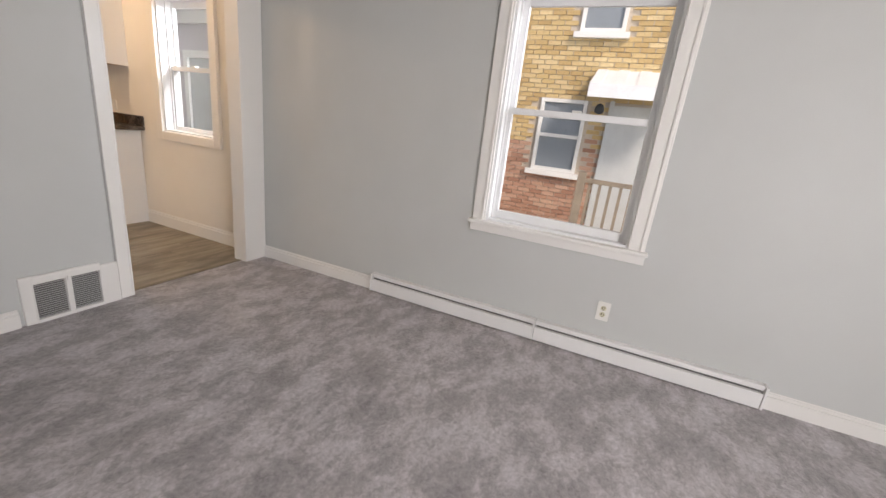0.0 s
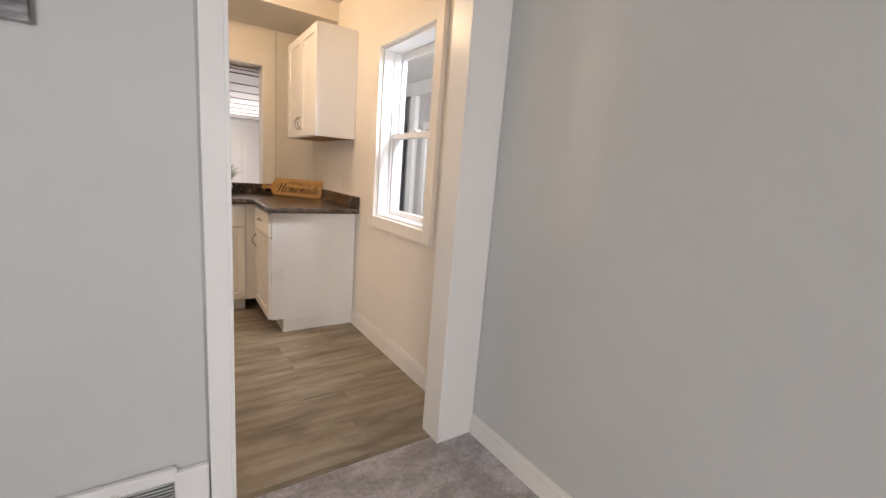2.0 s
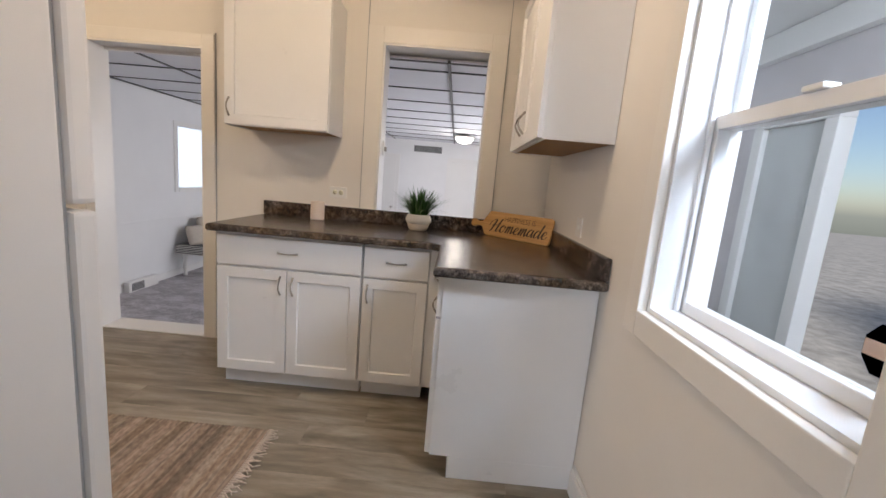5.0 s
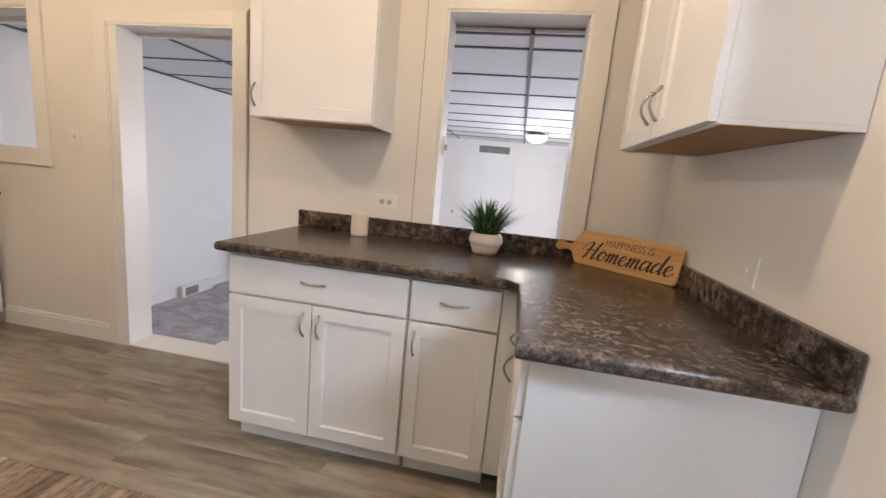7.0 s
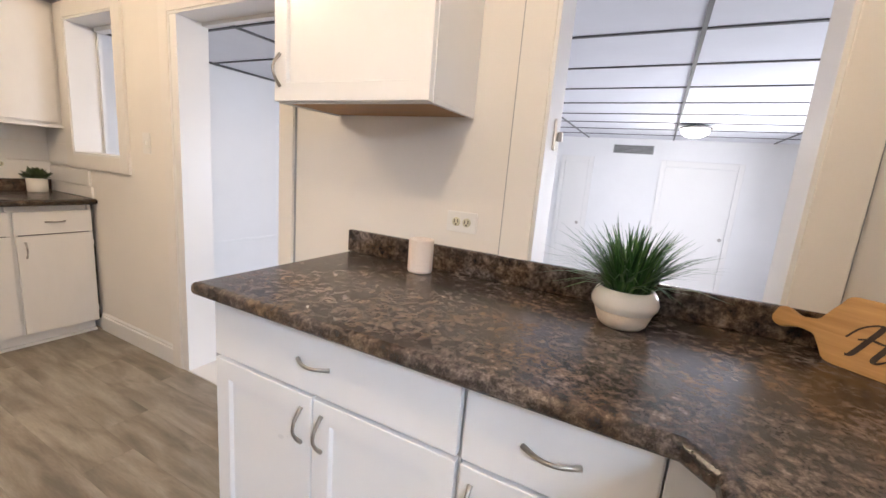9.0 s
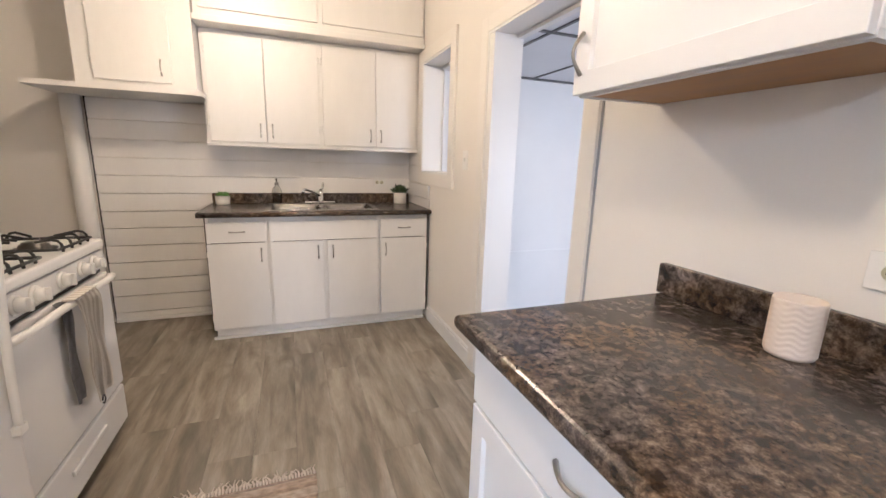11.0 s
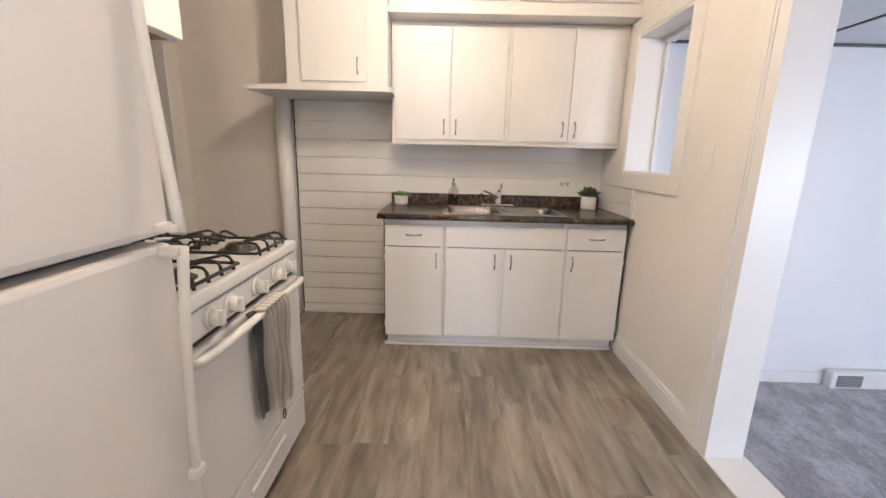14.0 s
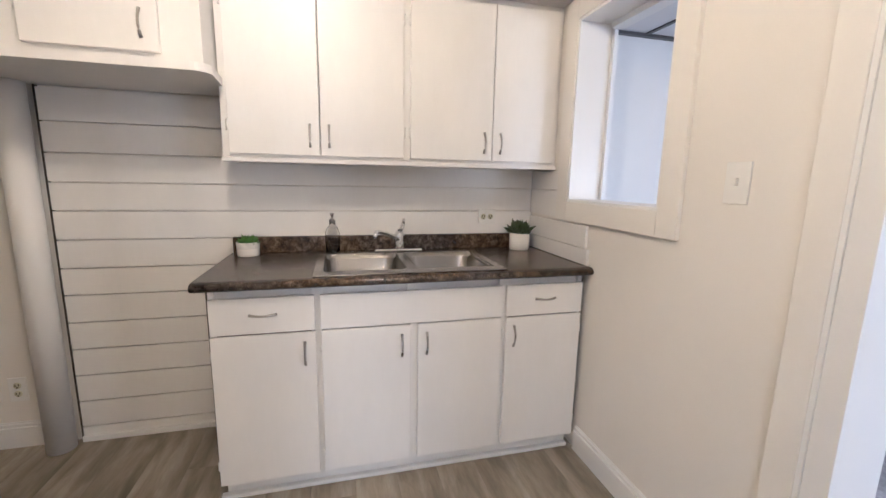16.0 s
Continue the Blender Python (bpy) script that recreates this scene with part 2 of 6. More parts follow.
def make_laminate():
    m, nt, b = material("brown_stone_laminate")
    v = coords(nt)
    big = node(nt, "ShaderNodeTexNoise", Scale=8.0, Detail=7.0, Roughness=0.66, Distortion=0.1)
    mid = node(nt, "ShaderNodeTexNoise", Scale=36.0, Detail=9.0, Roughness=0.8, Distortion=0.05)
    tint = node(nt, "ShaderNodeTexNoise", Scale=4.5, Detail=3.0, Distortion=0.6)
    spot = node(nt, "ShaderNodeTexNoise", Scale=95.0, Detail=4.0, Roughness=0.7)
    for n in (big, mid, tint, spot):
        nt.links.new(v, n.inputs["Vector"])
    warm = ramp(nt, mid.outputs["Fac"], [(0.38, (0.016, 0.010, 0.008)), (0.47, (0.070, 0.043, 0.026)), (0.54, (0.145, 0.100, 0.064)), (0.66, (0.29, 0.22, 0.15))])
    cool = ramp(nt, mid.outputs["Fac"], [(0.38, (0.016, 0.013, 0.013)), (0.47, (0.062, 0.049, 0.043)), (0.54, (0.14, 0.113, 0.098)), (0.66, (0.29, 0.245, 0.215))])
    t_ = ramp(nt, tint.outputs["Fac"], [(0.42, (0, 0, 0)), (0.58, (1, 1, 1))])
    col = mix(nt, t_, warm, cool)
    shade = ramp(nt, big.outputs["Fac"], [(0.38, (0.32, 0.30, 0.30)), (0.50, (0.75, 0.74, 0.73)), (0.60, (1.0, 1.0, 1.0))])
    col = mix(nt, 0.85, col, shade, "MULTIPLY")
    fleck = ramp(nt, spot.outputs["Fac"], [(0.36, (0.35, 0.35, 0.35)), (0.50, (1.0, 1.0, 1.0))])
    col = mix(nt, 0.75, col, fleck, "MULTIPLY")
    nt.links.new(col, b.inputs["Base Color"])
    b.inputs["Roughness"].default_value = 0.24
    return m


def make_board():
    m, nt, b = material("bamboo_board")
    v = coords(nt, (2.0, 30.0, 30.0))
    g = node(nt, "ShaderNodeTexNoise", Scale=2.0, Detail=5.0, Roughness=0.6, Distortion=0.3)
    nt.links.new(v, g.inputs["Vector"])
    col = ramp(nt, g.outputs["Fac"], [(0.3, (0.36, 0.185, 0.05)), (0.7, (0.54, 0.31, 0.10))])
    nt.links.new(col, b.inputs["Base Color"])
    b.inputs["Roughness"].default_value = 0.5
    bump(nt, b, g.outputs["Fac"], 0.2, 0.0006)
    return m


def make_rug():
    m, nt, b = material("woven_rug")
    v = coords(nt)
    sep = nt.nodes.new("ShaderNodeSeparateXYZ")
    nt.links.new(v, sep.inputs[0])
    n1 = node(nt, "ShaderNodeTexNoise", Scale=1.0, Detail=2.0)
    band = nt.nodes.new("ShaderNodeMapping")
    band.inputs["Scale"].default_value = (11.0, 0.15, 1.0)
    nt.links.new(v, band.inputs["Vector"])
    nt.links.new(band.outputs[0], n1.inputs["Vector"])
    col = ramp(nt, n1.outputs["Fac"], [(0.38, (0.20, 0.155, 0.12)), (0.45, (0.36, 0.27, 0.205)), (0.5, (0.46, 0.38, 0.30)), (0.55, (0.28, 0.225, 0.185)), (0.62, (0.48, 0.37, 0.295))])
    knit = nt.nodes.new("ShaderNodeMapping")
    knit.inputs["Scale"].default_value = (75.0, 30.0, 1.0)
    nt.links.new(v, knit.inputs["Vector"])
    n2 = node(nt, "ShaderNodeTexNoise", Scale=1.0, Detail=3.0)
    nt.links.new(knit.outputs[0], n2.inputs["Vector"])
    fleck = ramp(nt, n2.outputs["Fac"], [(0.35, (0.45, 0.42, 0.42)), (0.62, (1.0, 1.0, 1.0))])
    col = mix(nt, 0.65, col, fleck, "MULTIPLY")
    nt.links.new(col, b.inputs["Base Color"])
    b.inputs["Roughness"].default_value = 0.95
    bump(nt, b, n2.outputs["Fac"], 0.7, 0.004)
    return m


def make_stripe(name, c1, c2, scale, axis):
    m, nt, b = material(name)
    v = coords(nt)
    w = nt.nodes.new("ShaderNodeTexWave")
    w.bands_direction = axis
    w.inputs["Scale"].default_value, w.inputs["Distortion"].default_value = scale, 0.4
    nt.links.new(v, w.inputs["Vector"])
    col = ramp(nt, w.outputs["Fac"], [(0.35, c1), (0.65, c2)])
    f = node(nt, "ShaderNodeTexNoise", Scale=260.0, Detail=2.0)
    nt.links.new(v, f.inputs["Vector"])
    col = mix(nt, 0.25, col, f.outputs["Fac"], "OVERLAY")
    nt.links.new(col, b.inputs["Base Color"])
    b.inputs["Roughness"].default_value = 0.95
    bump(nt, b, f.outputs["Fac"], 0.6, 0.002)
    return m


def make_brick(name, stops):
    m, nt, b = material(name)
    geo = nt.nodes.new("ShaderNodeNewGeometry")
    col = ramp(nt, geo.outputs["Random Per Island"], stops)
    v = coords(nt)
    f = node(nt, "ShaderNodeTexNoise", Scale=40.0, Detail=4.0)
    nt.links.new(v, f.inputs["Vector"])
    col = mix(nt, 0.3, col, f.outputs["Fac"], "OVERLAY")
    nt.links.new(col, b.inputs["Base Color"])
    b.inputs["Roughness"].default_value = 0.9
    bump(nt, b, f.outputs["Fac"], 0.5, 0.004)
    return m


def make_blade():
    m, nt, b = material("grass_blade")
    geo = nt.nodes.new("ShaderNodeNewGeometry")
    col = ramp(nt, geo.outputs["Random Per Island"], [(0.0, (0.016, 0.055, 0.014)), (0.6, (0.05, 0.14, 0.03)), (1.0, (0.12, 0.23, 0.06))])
    nt.links.new(col, b.inputs["Base Color"])
    b.inputs["Roughness"].default_value = 0.45
    return m


def make_canvas():
    m, nt, b = material("grey_brushed_canvas")
    v = coords(nt, (1.0, 1.0, 5.0))
    n = node(nt, "ShaderNodeTexNoise", Scale=2.4, Detail=6.0, Roughness=0.65, Distortion=1.6)
    nt.links.new(v, n.inputs["Vector"])
    col = ramp(nt, n.outputs["Fac"], [(0.34, (0.10, 0.105, 0.11)), (0.48, (0.26, 0.265, 0.27)), (0.66, (0.55, 0.56, 0.57))])
    nt.links.new(col, b.inputs["Base Color"])
    b.inputs["Roughness"].default_value = 0.7
    bump(nt, b, n.outputs["Fac"], 0.4, 0.003)
    return m


def make_glow(name, c, strength):
    m, nt, b = material(name)
    b.inputs["Base Color"].default_value = (*c, 1)
    b.inputs["Emission Color"].default_value = (*c, 1)
    b.inputs["Emission Strength"].default_value = strength
    return m


M["glass"], M["bottle"], M["carpet"], M["plank"] = make_glass(), make_bottle_glass(), make_carpet(), make_plank()
M["laminate"], M["bamboo"], M["rug"], M["blade"], M["canvas"] = make_laminate(), make_board(), make_rug(), make_blade(), make_canvas()
M["towel"] = make_stripe("striped_towel", (0.52, 0.48, 0.43), (0.70, 0.67, 0.62), 11.0, "X")
M["throw"] = make_stripe("striped_throw", (0.05, 0.05, 0.06), (0.70, 0.68, 0.64), 14.0, "Z")
M["brick_yellow"] = make_brick("yellow_brick", [(0.0, (0.46, 0.31, 0.14)), (0.5, (0.60, 0.44, 0.22)), (1.0, (0.70, 0.55, 0.32))])
M["brick_red"] = make_brick("red_brick", [(0.0, (0.36, 0.19, 0.13)), (0.5, (0.48, 0.28, 0.20)), (1.0, (0.58, 0.38, 0.28))])
M["shade_glow"] = make_glow("lit_lamp_glass", (1.0, 0.93, 0.80), 14.0)
M["backdrop_sky"] = make_glow("overcast_backdrop", (0.85, 0.92, 1.0), 1.6)


# ---- building blocks ----
def box(bm, x0, x1, y0, y1, z0, z1, bevel=0.0, segments=2):
    """A box between two corners, with rounded edges; joined to what bm holds."""
    c = bmesh.new()
    bmesh.ops.create_cube(c, size=1)
    for v in c.verts:
        v.co = ((x0 + x1) / 2 + v.co.x * (x1 - x0), (y0 + y1) / 2 + v.co.y * (y1 - y0), (z0 + z1) / 2 + v.co.z * (z1 - z0))
    if bevel:
        bmesh.ops.bevel(c, geom=c.edges[:], offset=bevel, segments=segments, affect="EDGES", profile=0.6)
    me = bpy.data.meshes.new("tmp")
    c.to_mesh(me)
    c.free()
    bm.from_mesh(me)
    bpy.data.meshes.remove(me)
    return bm


def boxes(*items, bevel=0.0):
    bm = bmesh.new()
    for it in items:
        box(bm, *it, bevel=bevel)
    return bm


def tube(bm, pts, r, n=8, cap=True):
    """A round bar along points; r is one radius or one for each point."""
    pts = [Vector(p) for p in pts]
    rs = r if isinstance(r, (list, tuple)) else [r] * len(pts)
    rings = []
    up = Vector((0, 0, 1))
    for i, p in enumerate(pts):
        d = (pts[min(i + 1, len(pts) - 1)] - pts[max(i - 1, 0)]).normalized()
        a = up if abs(d.dot(up)) < 0.9 else Vector((1, 0, 0))
        s = d.cross(a).normalized()
        t = s.cross(d).normalized()
        rings.append([bm.verts.new(p + rs[i] * (math.cos(2 * math.pi * k / n) * s + math.sin(2 * math.pi * k / n) * t)) for k in range(n)])
    for a, b in zip(rings, rings[1:]):
        for k in range(n):
            bm.faces.new((a[k], a[(k + 1) % n], b[(k + 1) % n], b[k])).smooth = True
    if cap:
        bm.faces.new(rings[0][::-1])
        bm.faces.new(rings[-1])
    return bm


def lathe(bm, profile, centre, n=32):
    """A turned body: profile rows of radius and height about an upright axis."""
    cx, cy, cz = centre
    rings = []
    for r, z in profile:
        if r < 1e-5:
            rings.append([bm.verts.new((cx, cy, cz + z))])
        else:
            rings.append([bm.verts.new((cx + r * math.cos(2 * math.pi * k / n), cy + r * math.sin(2 * math.pi * k / n), cz + z)) for k in range(n)])
    for a, b in zip(rings, rings[1:]):
        for k in range(n):
            j = (k + 1) % n
            if len(a) == 1 and len(b) == 1:
                continue
            if len(a) == 1:
                f = bm.faces.new((a[0], b[j], b[k]))
            elif len(b) == 1:
                f = bm.faces.new((a[k], a[j], b[0]))
            else:
                f = bm.faces.new((a[k], a[j], b[j], b[k]))
            f.smooth = True
    return bm


def part(name, bm, mat, parent=None, label="", smooth=False):
    """Links a bmesh as one mesh object, under a thing where one is given."""
    bmesh.ops.recalc_face_normals(bm, faces=bm.faces[:])
    me = bpy.data.meshes.new(name)
    bm.to_mesh(me)
    bm.free()
    if smooth:
        for p in me.polygons:
            p.use_smooth = True
    me.materials.append(M[mat])
    ob = new(name, me)
    if parent:
        ob.parent = parent
    return tagged(ob, label) if label else ob


def thing(name, at, label, category, group="", kind=""):
    """An Empty at a thing's base. Its parts keep world coordinates."""
    ob = new(name)
    ob.location = at
    ob.empty_display_size = 0.05
    return tagged(ob, label, category, group, kind)


def under(ob, parent):
    """Hangs a part built in world coordinates under its thing."""
    ob.parent = parent
    ob.matrix_parent_inverse = Matrix.Translation(parent.location).inverted() if parent.type == "EMPTY" else Matrix()
    return ob


def bit(name, bm, mat, parent, label="", smooth=False):
    return under(part(name, bm, mat, None, label, smooth), parent)


def setting(name, bm, mat, label, category):
    return tagged(part(name, bm, mat), label, category, kind="structure")


def wall_with(axis, a0, a1, t0, t1, z0, z1, holes):
    """Wall along x or y from a0 to a1, thickness t0 to t1, with rectangular holes (a, b, z, z)."""
    bm = bmesh.new()

    def put(p, q, lo, hi):
        if q - p > 1e-4 and hi - lo > 1e-4:
            box(bm, *((p, q, t0, t1) if axis == "x" else (t0, t1, p, q)), lo, hi)
    at = a0
    for h0, h1, lo, hi in sorted(holes):
        put(at, h0, z0, z1)
        put(h0, h1, z0, lo)
        put(h0, h1, hi, z1)
        at = h1
    put(at, a1, z0, z1)
    return bm


def arc_pull(parent, c, along, out, length=0.1, r=0.0047, rise=0.028, mat="nickel"):
    """A bowed cabinet pull about c; along and out are unit vectors."""
    along, out, c = Vector(along), Vector(out), Vector(c)
    pts = [c + along * length * (s - 0.5) + out * (rise * math.sin(math.pi * s) + 0.002) for s in np.linspace(0, 1, 11)]
    bm = bmesh.new()
    tube(bm, pts, [r * (1.25 - 0.35 * math.sin(math.pi * s)) for s in np.linspace(0, 1, 11)], 8)
    h = part("handle", bm, mat, None, "curved brushed nickel pull")
    h.parent = parent
    return h


def shaker(name, plane, a0, a1, z0, z1, front, back, parent, mat="cab_new", rail=0.055, label=""):
    """A framed door with a sunk panel. plane 'y': faces -y; 'x': faces -x."""
    lo, hi = sorted((front, back))
    bm = boxes((a0, a1, lo, hi, z0, z1) if plane == "y" else (lo, hi, a0, a1, z0, z1))
    k = 1 if plane == "y" else 0
    face = next(f for f in bm.faces if all(abs(v.co[k] - front) < 1e-5 for v in f.verts))
    rim = list(face.edges)
    bmesh.ops.inset_region(bm, faces=[face], thickness=rail, use_even_offset=True)
    ring = bmesh.ops.inset_region(bm, faces=[face], thickness=0.004, use_even_offset=True)
    for v in face.verts:
        v.co[k] += 0.011 if back > front else -0.011
    bmesh.ops.bevel(bm, geom=[e for e in rim if e.is_valid], offset=0.0015, segments=1, affect="EDGES")
    return bit(name, bm, mat, parent, label)


def slab(name, plane, a0, a1, z0, z1, front, back, parent, mat="cab_new", bevel=0.003, label=""):
    lo, hi = min(front, back), max(front, back)
    it = (a0, a1, lo, hi, z0, z1) if plane == "y" else (lo, hi, a0, a1, z0, z1)
    return bit(name, boxes(it, bevel=bevel), mat, parent, label)


# ---- the shell ----
XW, XS, YD, YK, YP, YB = 2.45, -2.15, 2.60, 2.71, 5.315, 5.465
setting("floor_living", boxes((-0.5, XW, -2.6, 2.655, -0.05, 0.0), (-1.9, -0.5, -2.6, 0.95, -0.05, 0.0)), "carpet", "grey cut-pile carpet with brushed patches", "carpet")
kitchen_floor = setting("floor_kitchen", boxes((XS, XW, 2.655, YP, -0.05, -0.004)), "gap", "grey oak-look vinyl plank floor", "floor")
back_floor = setting("floor_back_room", boxes((-1.85, 3.4, YB, 11.2, -0.40, -0.35)), "carpet", "grey carpet of the sunken back room", "carpet")

HALL = (-1.98, -1.38, 0, 2.05)
LWIN = (-0.13, 0.70, 0.69, 1.97)
KWIN = (3.13, 3.79, 0.905, 1.98)
wl = wall_with("y", -2.6, YD, XW, XW + 0.17, 0, 2.6, [LWIN])
setting("wall_east_living", wl, "wall_living", "pale grey painted plaster wall with a window", "wall")
setting("wall_east_kitchen", wall_with("y", YD, YP, XW, XW + 0.17, 0, 2.6, [KWIN]), "wall_kitchen", "cream painted wall with a sash window", "wall")
setting("wall_divider_living", wall_with("x", -0.72, XW, YD, 2.655, 0, 2.6, [(1.41, 2.26, 0, 2.0)]), "wall_living", "pale grey painted wall with an opening to the kitchen", "wall")
setting("wall_divider_kitchen", wall_with("x", -0.72, XW, 2.655, YK, 0, 2.6, [(1.41, 2.26, 0, 2.0)]), "wall_kitchen", "cream painted divider wall with two openings", "wall")
PDOOR, PPASS, PWIN = (-0.63, 0.19, 0, 1.93), (1.335, 2.005, 0.93, 2.04), (-1.75, -1.165, 1.18, 2.0)
setting("wall_north_kitchen", wall_with("x", XS, XW + 0.17, YP, YP + 0.11, -0.4, 2.6, [PDOOR, PPASS, PWIN]), "wall_kitchen", "cream painted wall with doorway and pass-through", "wall")
setting("wall_north_back_room", wall_with("x", XS, 3.4, YP + 0.11, YB, -0.4, 2.6, [PDOOR, PPASS, PWIN]), "wall_white", "white painted back of the kitchen wall", "wall")
setting("wall_west_kitchen", boxes((XS - 0.1, XS, 2.10, YP, 0, 2.6)), "wall_kitchen", "cream painted wall behind the sink", "wall")
setting("ceiling_kitchen", boxes((-0.72, XW, YK, YP, 2.48, 2.56), (XS, -0.72, 2.20, YP, 2.48, 2.56)), "ceiling_paint", "cream painted kitchen ceiling", "ceiling")
setting("soffit", boxes((0.30, XW, 4.67, YP, 2.345, 2.48)), "ceiling_paint", "painted dropped soffit over the counter", "ceiling")
setting("ceiling_living", boxes((-0.5, XW, -2.6, YD, 2.48, 2.56), (-1.9, -0.5, -2.6, 0.95, 2.48, 2.56)), "ceiling_paint", "plain white living room ceiling", "ceiling")
# hole added for the unseen south fill lamp
setting("wall_south", wall_with("x", -2.0, 2.62, -2.72, -2.6, 0, 2.6, [(-1.5, -0.1, 0.85, 2.15)]), "wall_living", "pale grey wall behind the walker", "wall")
setting("wall_west_living", boxes((-2.0, -1.9, -2.6, 0.95, 0, 2.6)), "wall_living", "plain pale grey wall", "wall")
setting("wall_recess", wall_with("x", XS, -0.72, 2.10, 2.20, 0, 2.6, [HALL]), "wall_kitchen", "cream wall of the recess with a hall opening", "wall")
setting("wall_recess_side", boxes((-0.82, -0.72, 2.20, YK, 0, 2.6)), "wall_kitchen", "cream side wall of the recess", "wall")
setting("wall_hall_back", boxes((XS - 0.1, -0.5, 0.95, 1.05, 0, 2.6)), "wall_hall", "taupe wall of the dim hall", "wall")
setting("wall_hall_side", boxes((XS - 0.1, XS, 1.05, 2.10, 0, 2.6), (-0.6, -0.5, 1.05, 2.10, 0, 2.6), (-0.6, -0.5, 2.10, YD, 0, 2.6)), "wall_hall", "taupe side walls of the dim hall", "wall")
setting("ceiling_hall", boxes((XS, -0.6, 1.05, 2.10, 2.48, 2.56)), "ceiling_paint", "plain hall ceiling", "ceiling")
setting("floor_hall", boxes((XS, -0.6, 1.05, 2.672, -0.05, -0.002)), "plank", "grey vinyl floor running into the hall", "floor")
setting("casing_hall", boxes((HALL[0], HALL[0] + 0.012, 2.09, 2.215, 0, HALL[3]), bevel=0.002), "trim", "painted jamb of the hall opening", "trim")
setting("wall_west_back_room", wall_with("y", YB, 11.3, -1.95, -1.85, -0.4, 2.3, [(7.98, 9.55, 0.83, 1.65)]), "wall_white", "white panelled wall with a wide window", "wall")
setting("wall_north_far", boxes((-1.95, 3.5, 11.2, 11.3, -0.4, 2.3)), "wall_white", "white far wall of the back room", "wall")
# hole added for the unseen back room fill lamp
setting("wall_east_back_room", wall_with("y", YB, 11.3, 3.4, 3.5, -0.4, 2.3, [(7.6, 9.6, 0.3, 1.6)]), "wall_white", "white side wall of the back room", "wall")

# suspended ceiling of the back room: panels and bars in one mesh each
bm = bmesh.new()
ys = [5.73 + 0.61 * i for i in range(-1, 10)]
xs = [1.74 + 1.22 * i for i in range(-3, 3)]
for a, b_ in zip(xs, xs[1:]):
    for c, d in zip(ys, ys[1:]):
        box(bm, max(a, -1.85) + 0.008, min(b_, 3.4) - 0.008, max(c, YB) + 0.008, min(d, 11.2) - 0.008, 2.006, 2.02)
box(bm, -1.85, 3.4, YB, 11.2, 2.03, 2.06)
setting("ceiling_back_room", bm, "tile", "suspended ceiling of pale grey panels", "ceiling")
bm = bmesh.new()
for y in ys[1:-1]:
    box(bm, -1.85, 3.4, y - 0.009, y + 0.009, 1.998, 2.012)
for x in xs[1:-1]:
    box(bm, x - 0.011, x + 0.011, YB, 11.2, 1.996, 2.010)
box(bm, -1.85, -1.825, YB, 11.2, 1.990, 2.004)
box(bm, -1.824, 3.4, YB, YB + 0.02, 1.990, 1.997)
setting("ceiling_grid", bm, "grid", "dark metal bars of the suspended ceiling", "trim")


# ---- trim ----
def skirting(name, runs, h=0.12, label="white painted baseboard"):
    for axis, a0, a1, face, out in runs:
        prof = ((0, 0.016, 0, h - 0.025), (0, 0.010, h - 0.025, h - 0.008), (0, 0.006, h - 0.008, h))
        bm = bmesh.new()
        for _, d, z0, z1 in prof:
            lo, hi = sorted((face, face + out * d))
            box(bm, *((a0, a1, lo, hi) if axis == "x" else (lo, hi, a0, a1)), z0, z1, bevel=0.002, segments=1)
        setting(name, bm, "trim", label, "baseboard")


skirting("baseboard", [("y", 1.49, 2.60, XW, -1), ("y", -2.6, -0.92, XW, -1), ("x", -0.5, 0.89, YD, -1)], h=0.10)
skirting("baseboard", [("y", 2.72, 4.15, XW, -1), ("x", -1.55, -0.70, YP, -1), ("y", 2.20, 2.90, XS, 1)], h=0.125)
skirting("baseboard", [("x", -1.83, -0.6, YB, 1), ("x", 0.3, 3.3, YB, 1)], h=0.09)
bm = boxes((-1.85, -1.835, 5.55, 11.2, -0.35, -0.26), bevel=0.003)
setting("baseboard", bm, "trim", "white baseboard of the back room", "baseboard")

# opening between living room and kitchen: flat board at one side, post at the other
casing = setting("casing_opening", boxes((1.350, 1.412, YD - 0.014, YD, 0.0, 2.06), (1.412, 1.424, YD - 0.014, YK + 0.014, 0.0, 2.0), bevel=0.002), "trim", "white painted flat casing beside the opening", "trim")
# thin grey strip paints in the shadow line left of the casing
setting("casing_groove", boxes((1.342, 1.3495, YD - 0.004, YD, 0.1, 2.06)), "vent_louvre", "grey strip for the shadow line beside the casing", "trim")
setting("post_opening", boxes((2.25, 2.262, YD - 0.012, YK + 0.012, 0.0, 2.0), (2.262, 2.447, YD - 0.012, YD, 0.0, 2.6), bevel=0.004), "trim", "white painted post at the opening", "trim")
setting("header_opening", boxes((1.424, 2.25, YD - 0.012, YK + 0.012, 1.985, 1.998), bevel=0.002), "trim", "painted underside of the opening", "trim")
setting("threshold_living", boxes((1.424, 2.25, 2.645, 2.672, -0.004, 0.004), bevel=0.002), "plank", "thin vinyl strip between carpet and planks", "trim")


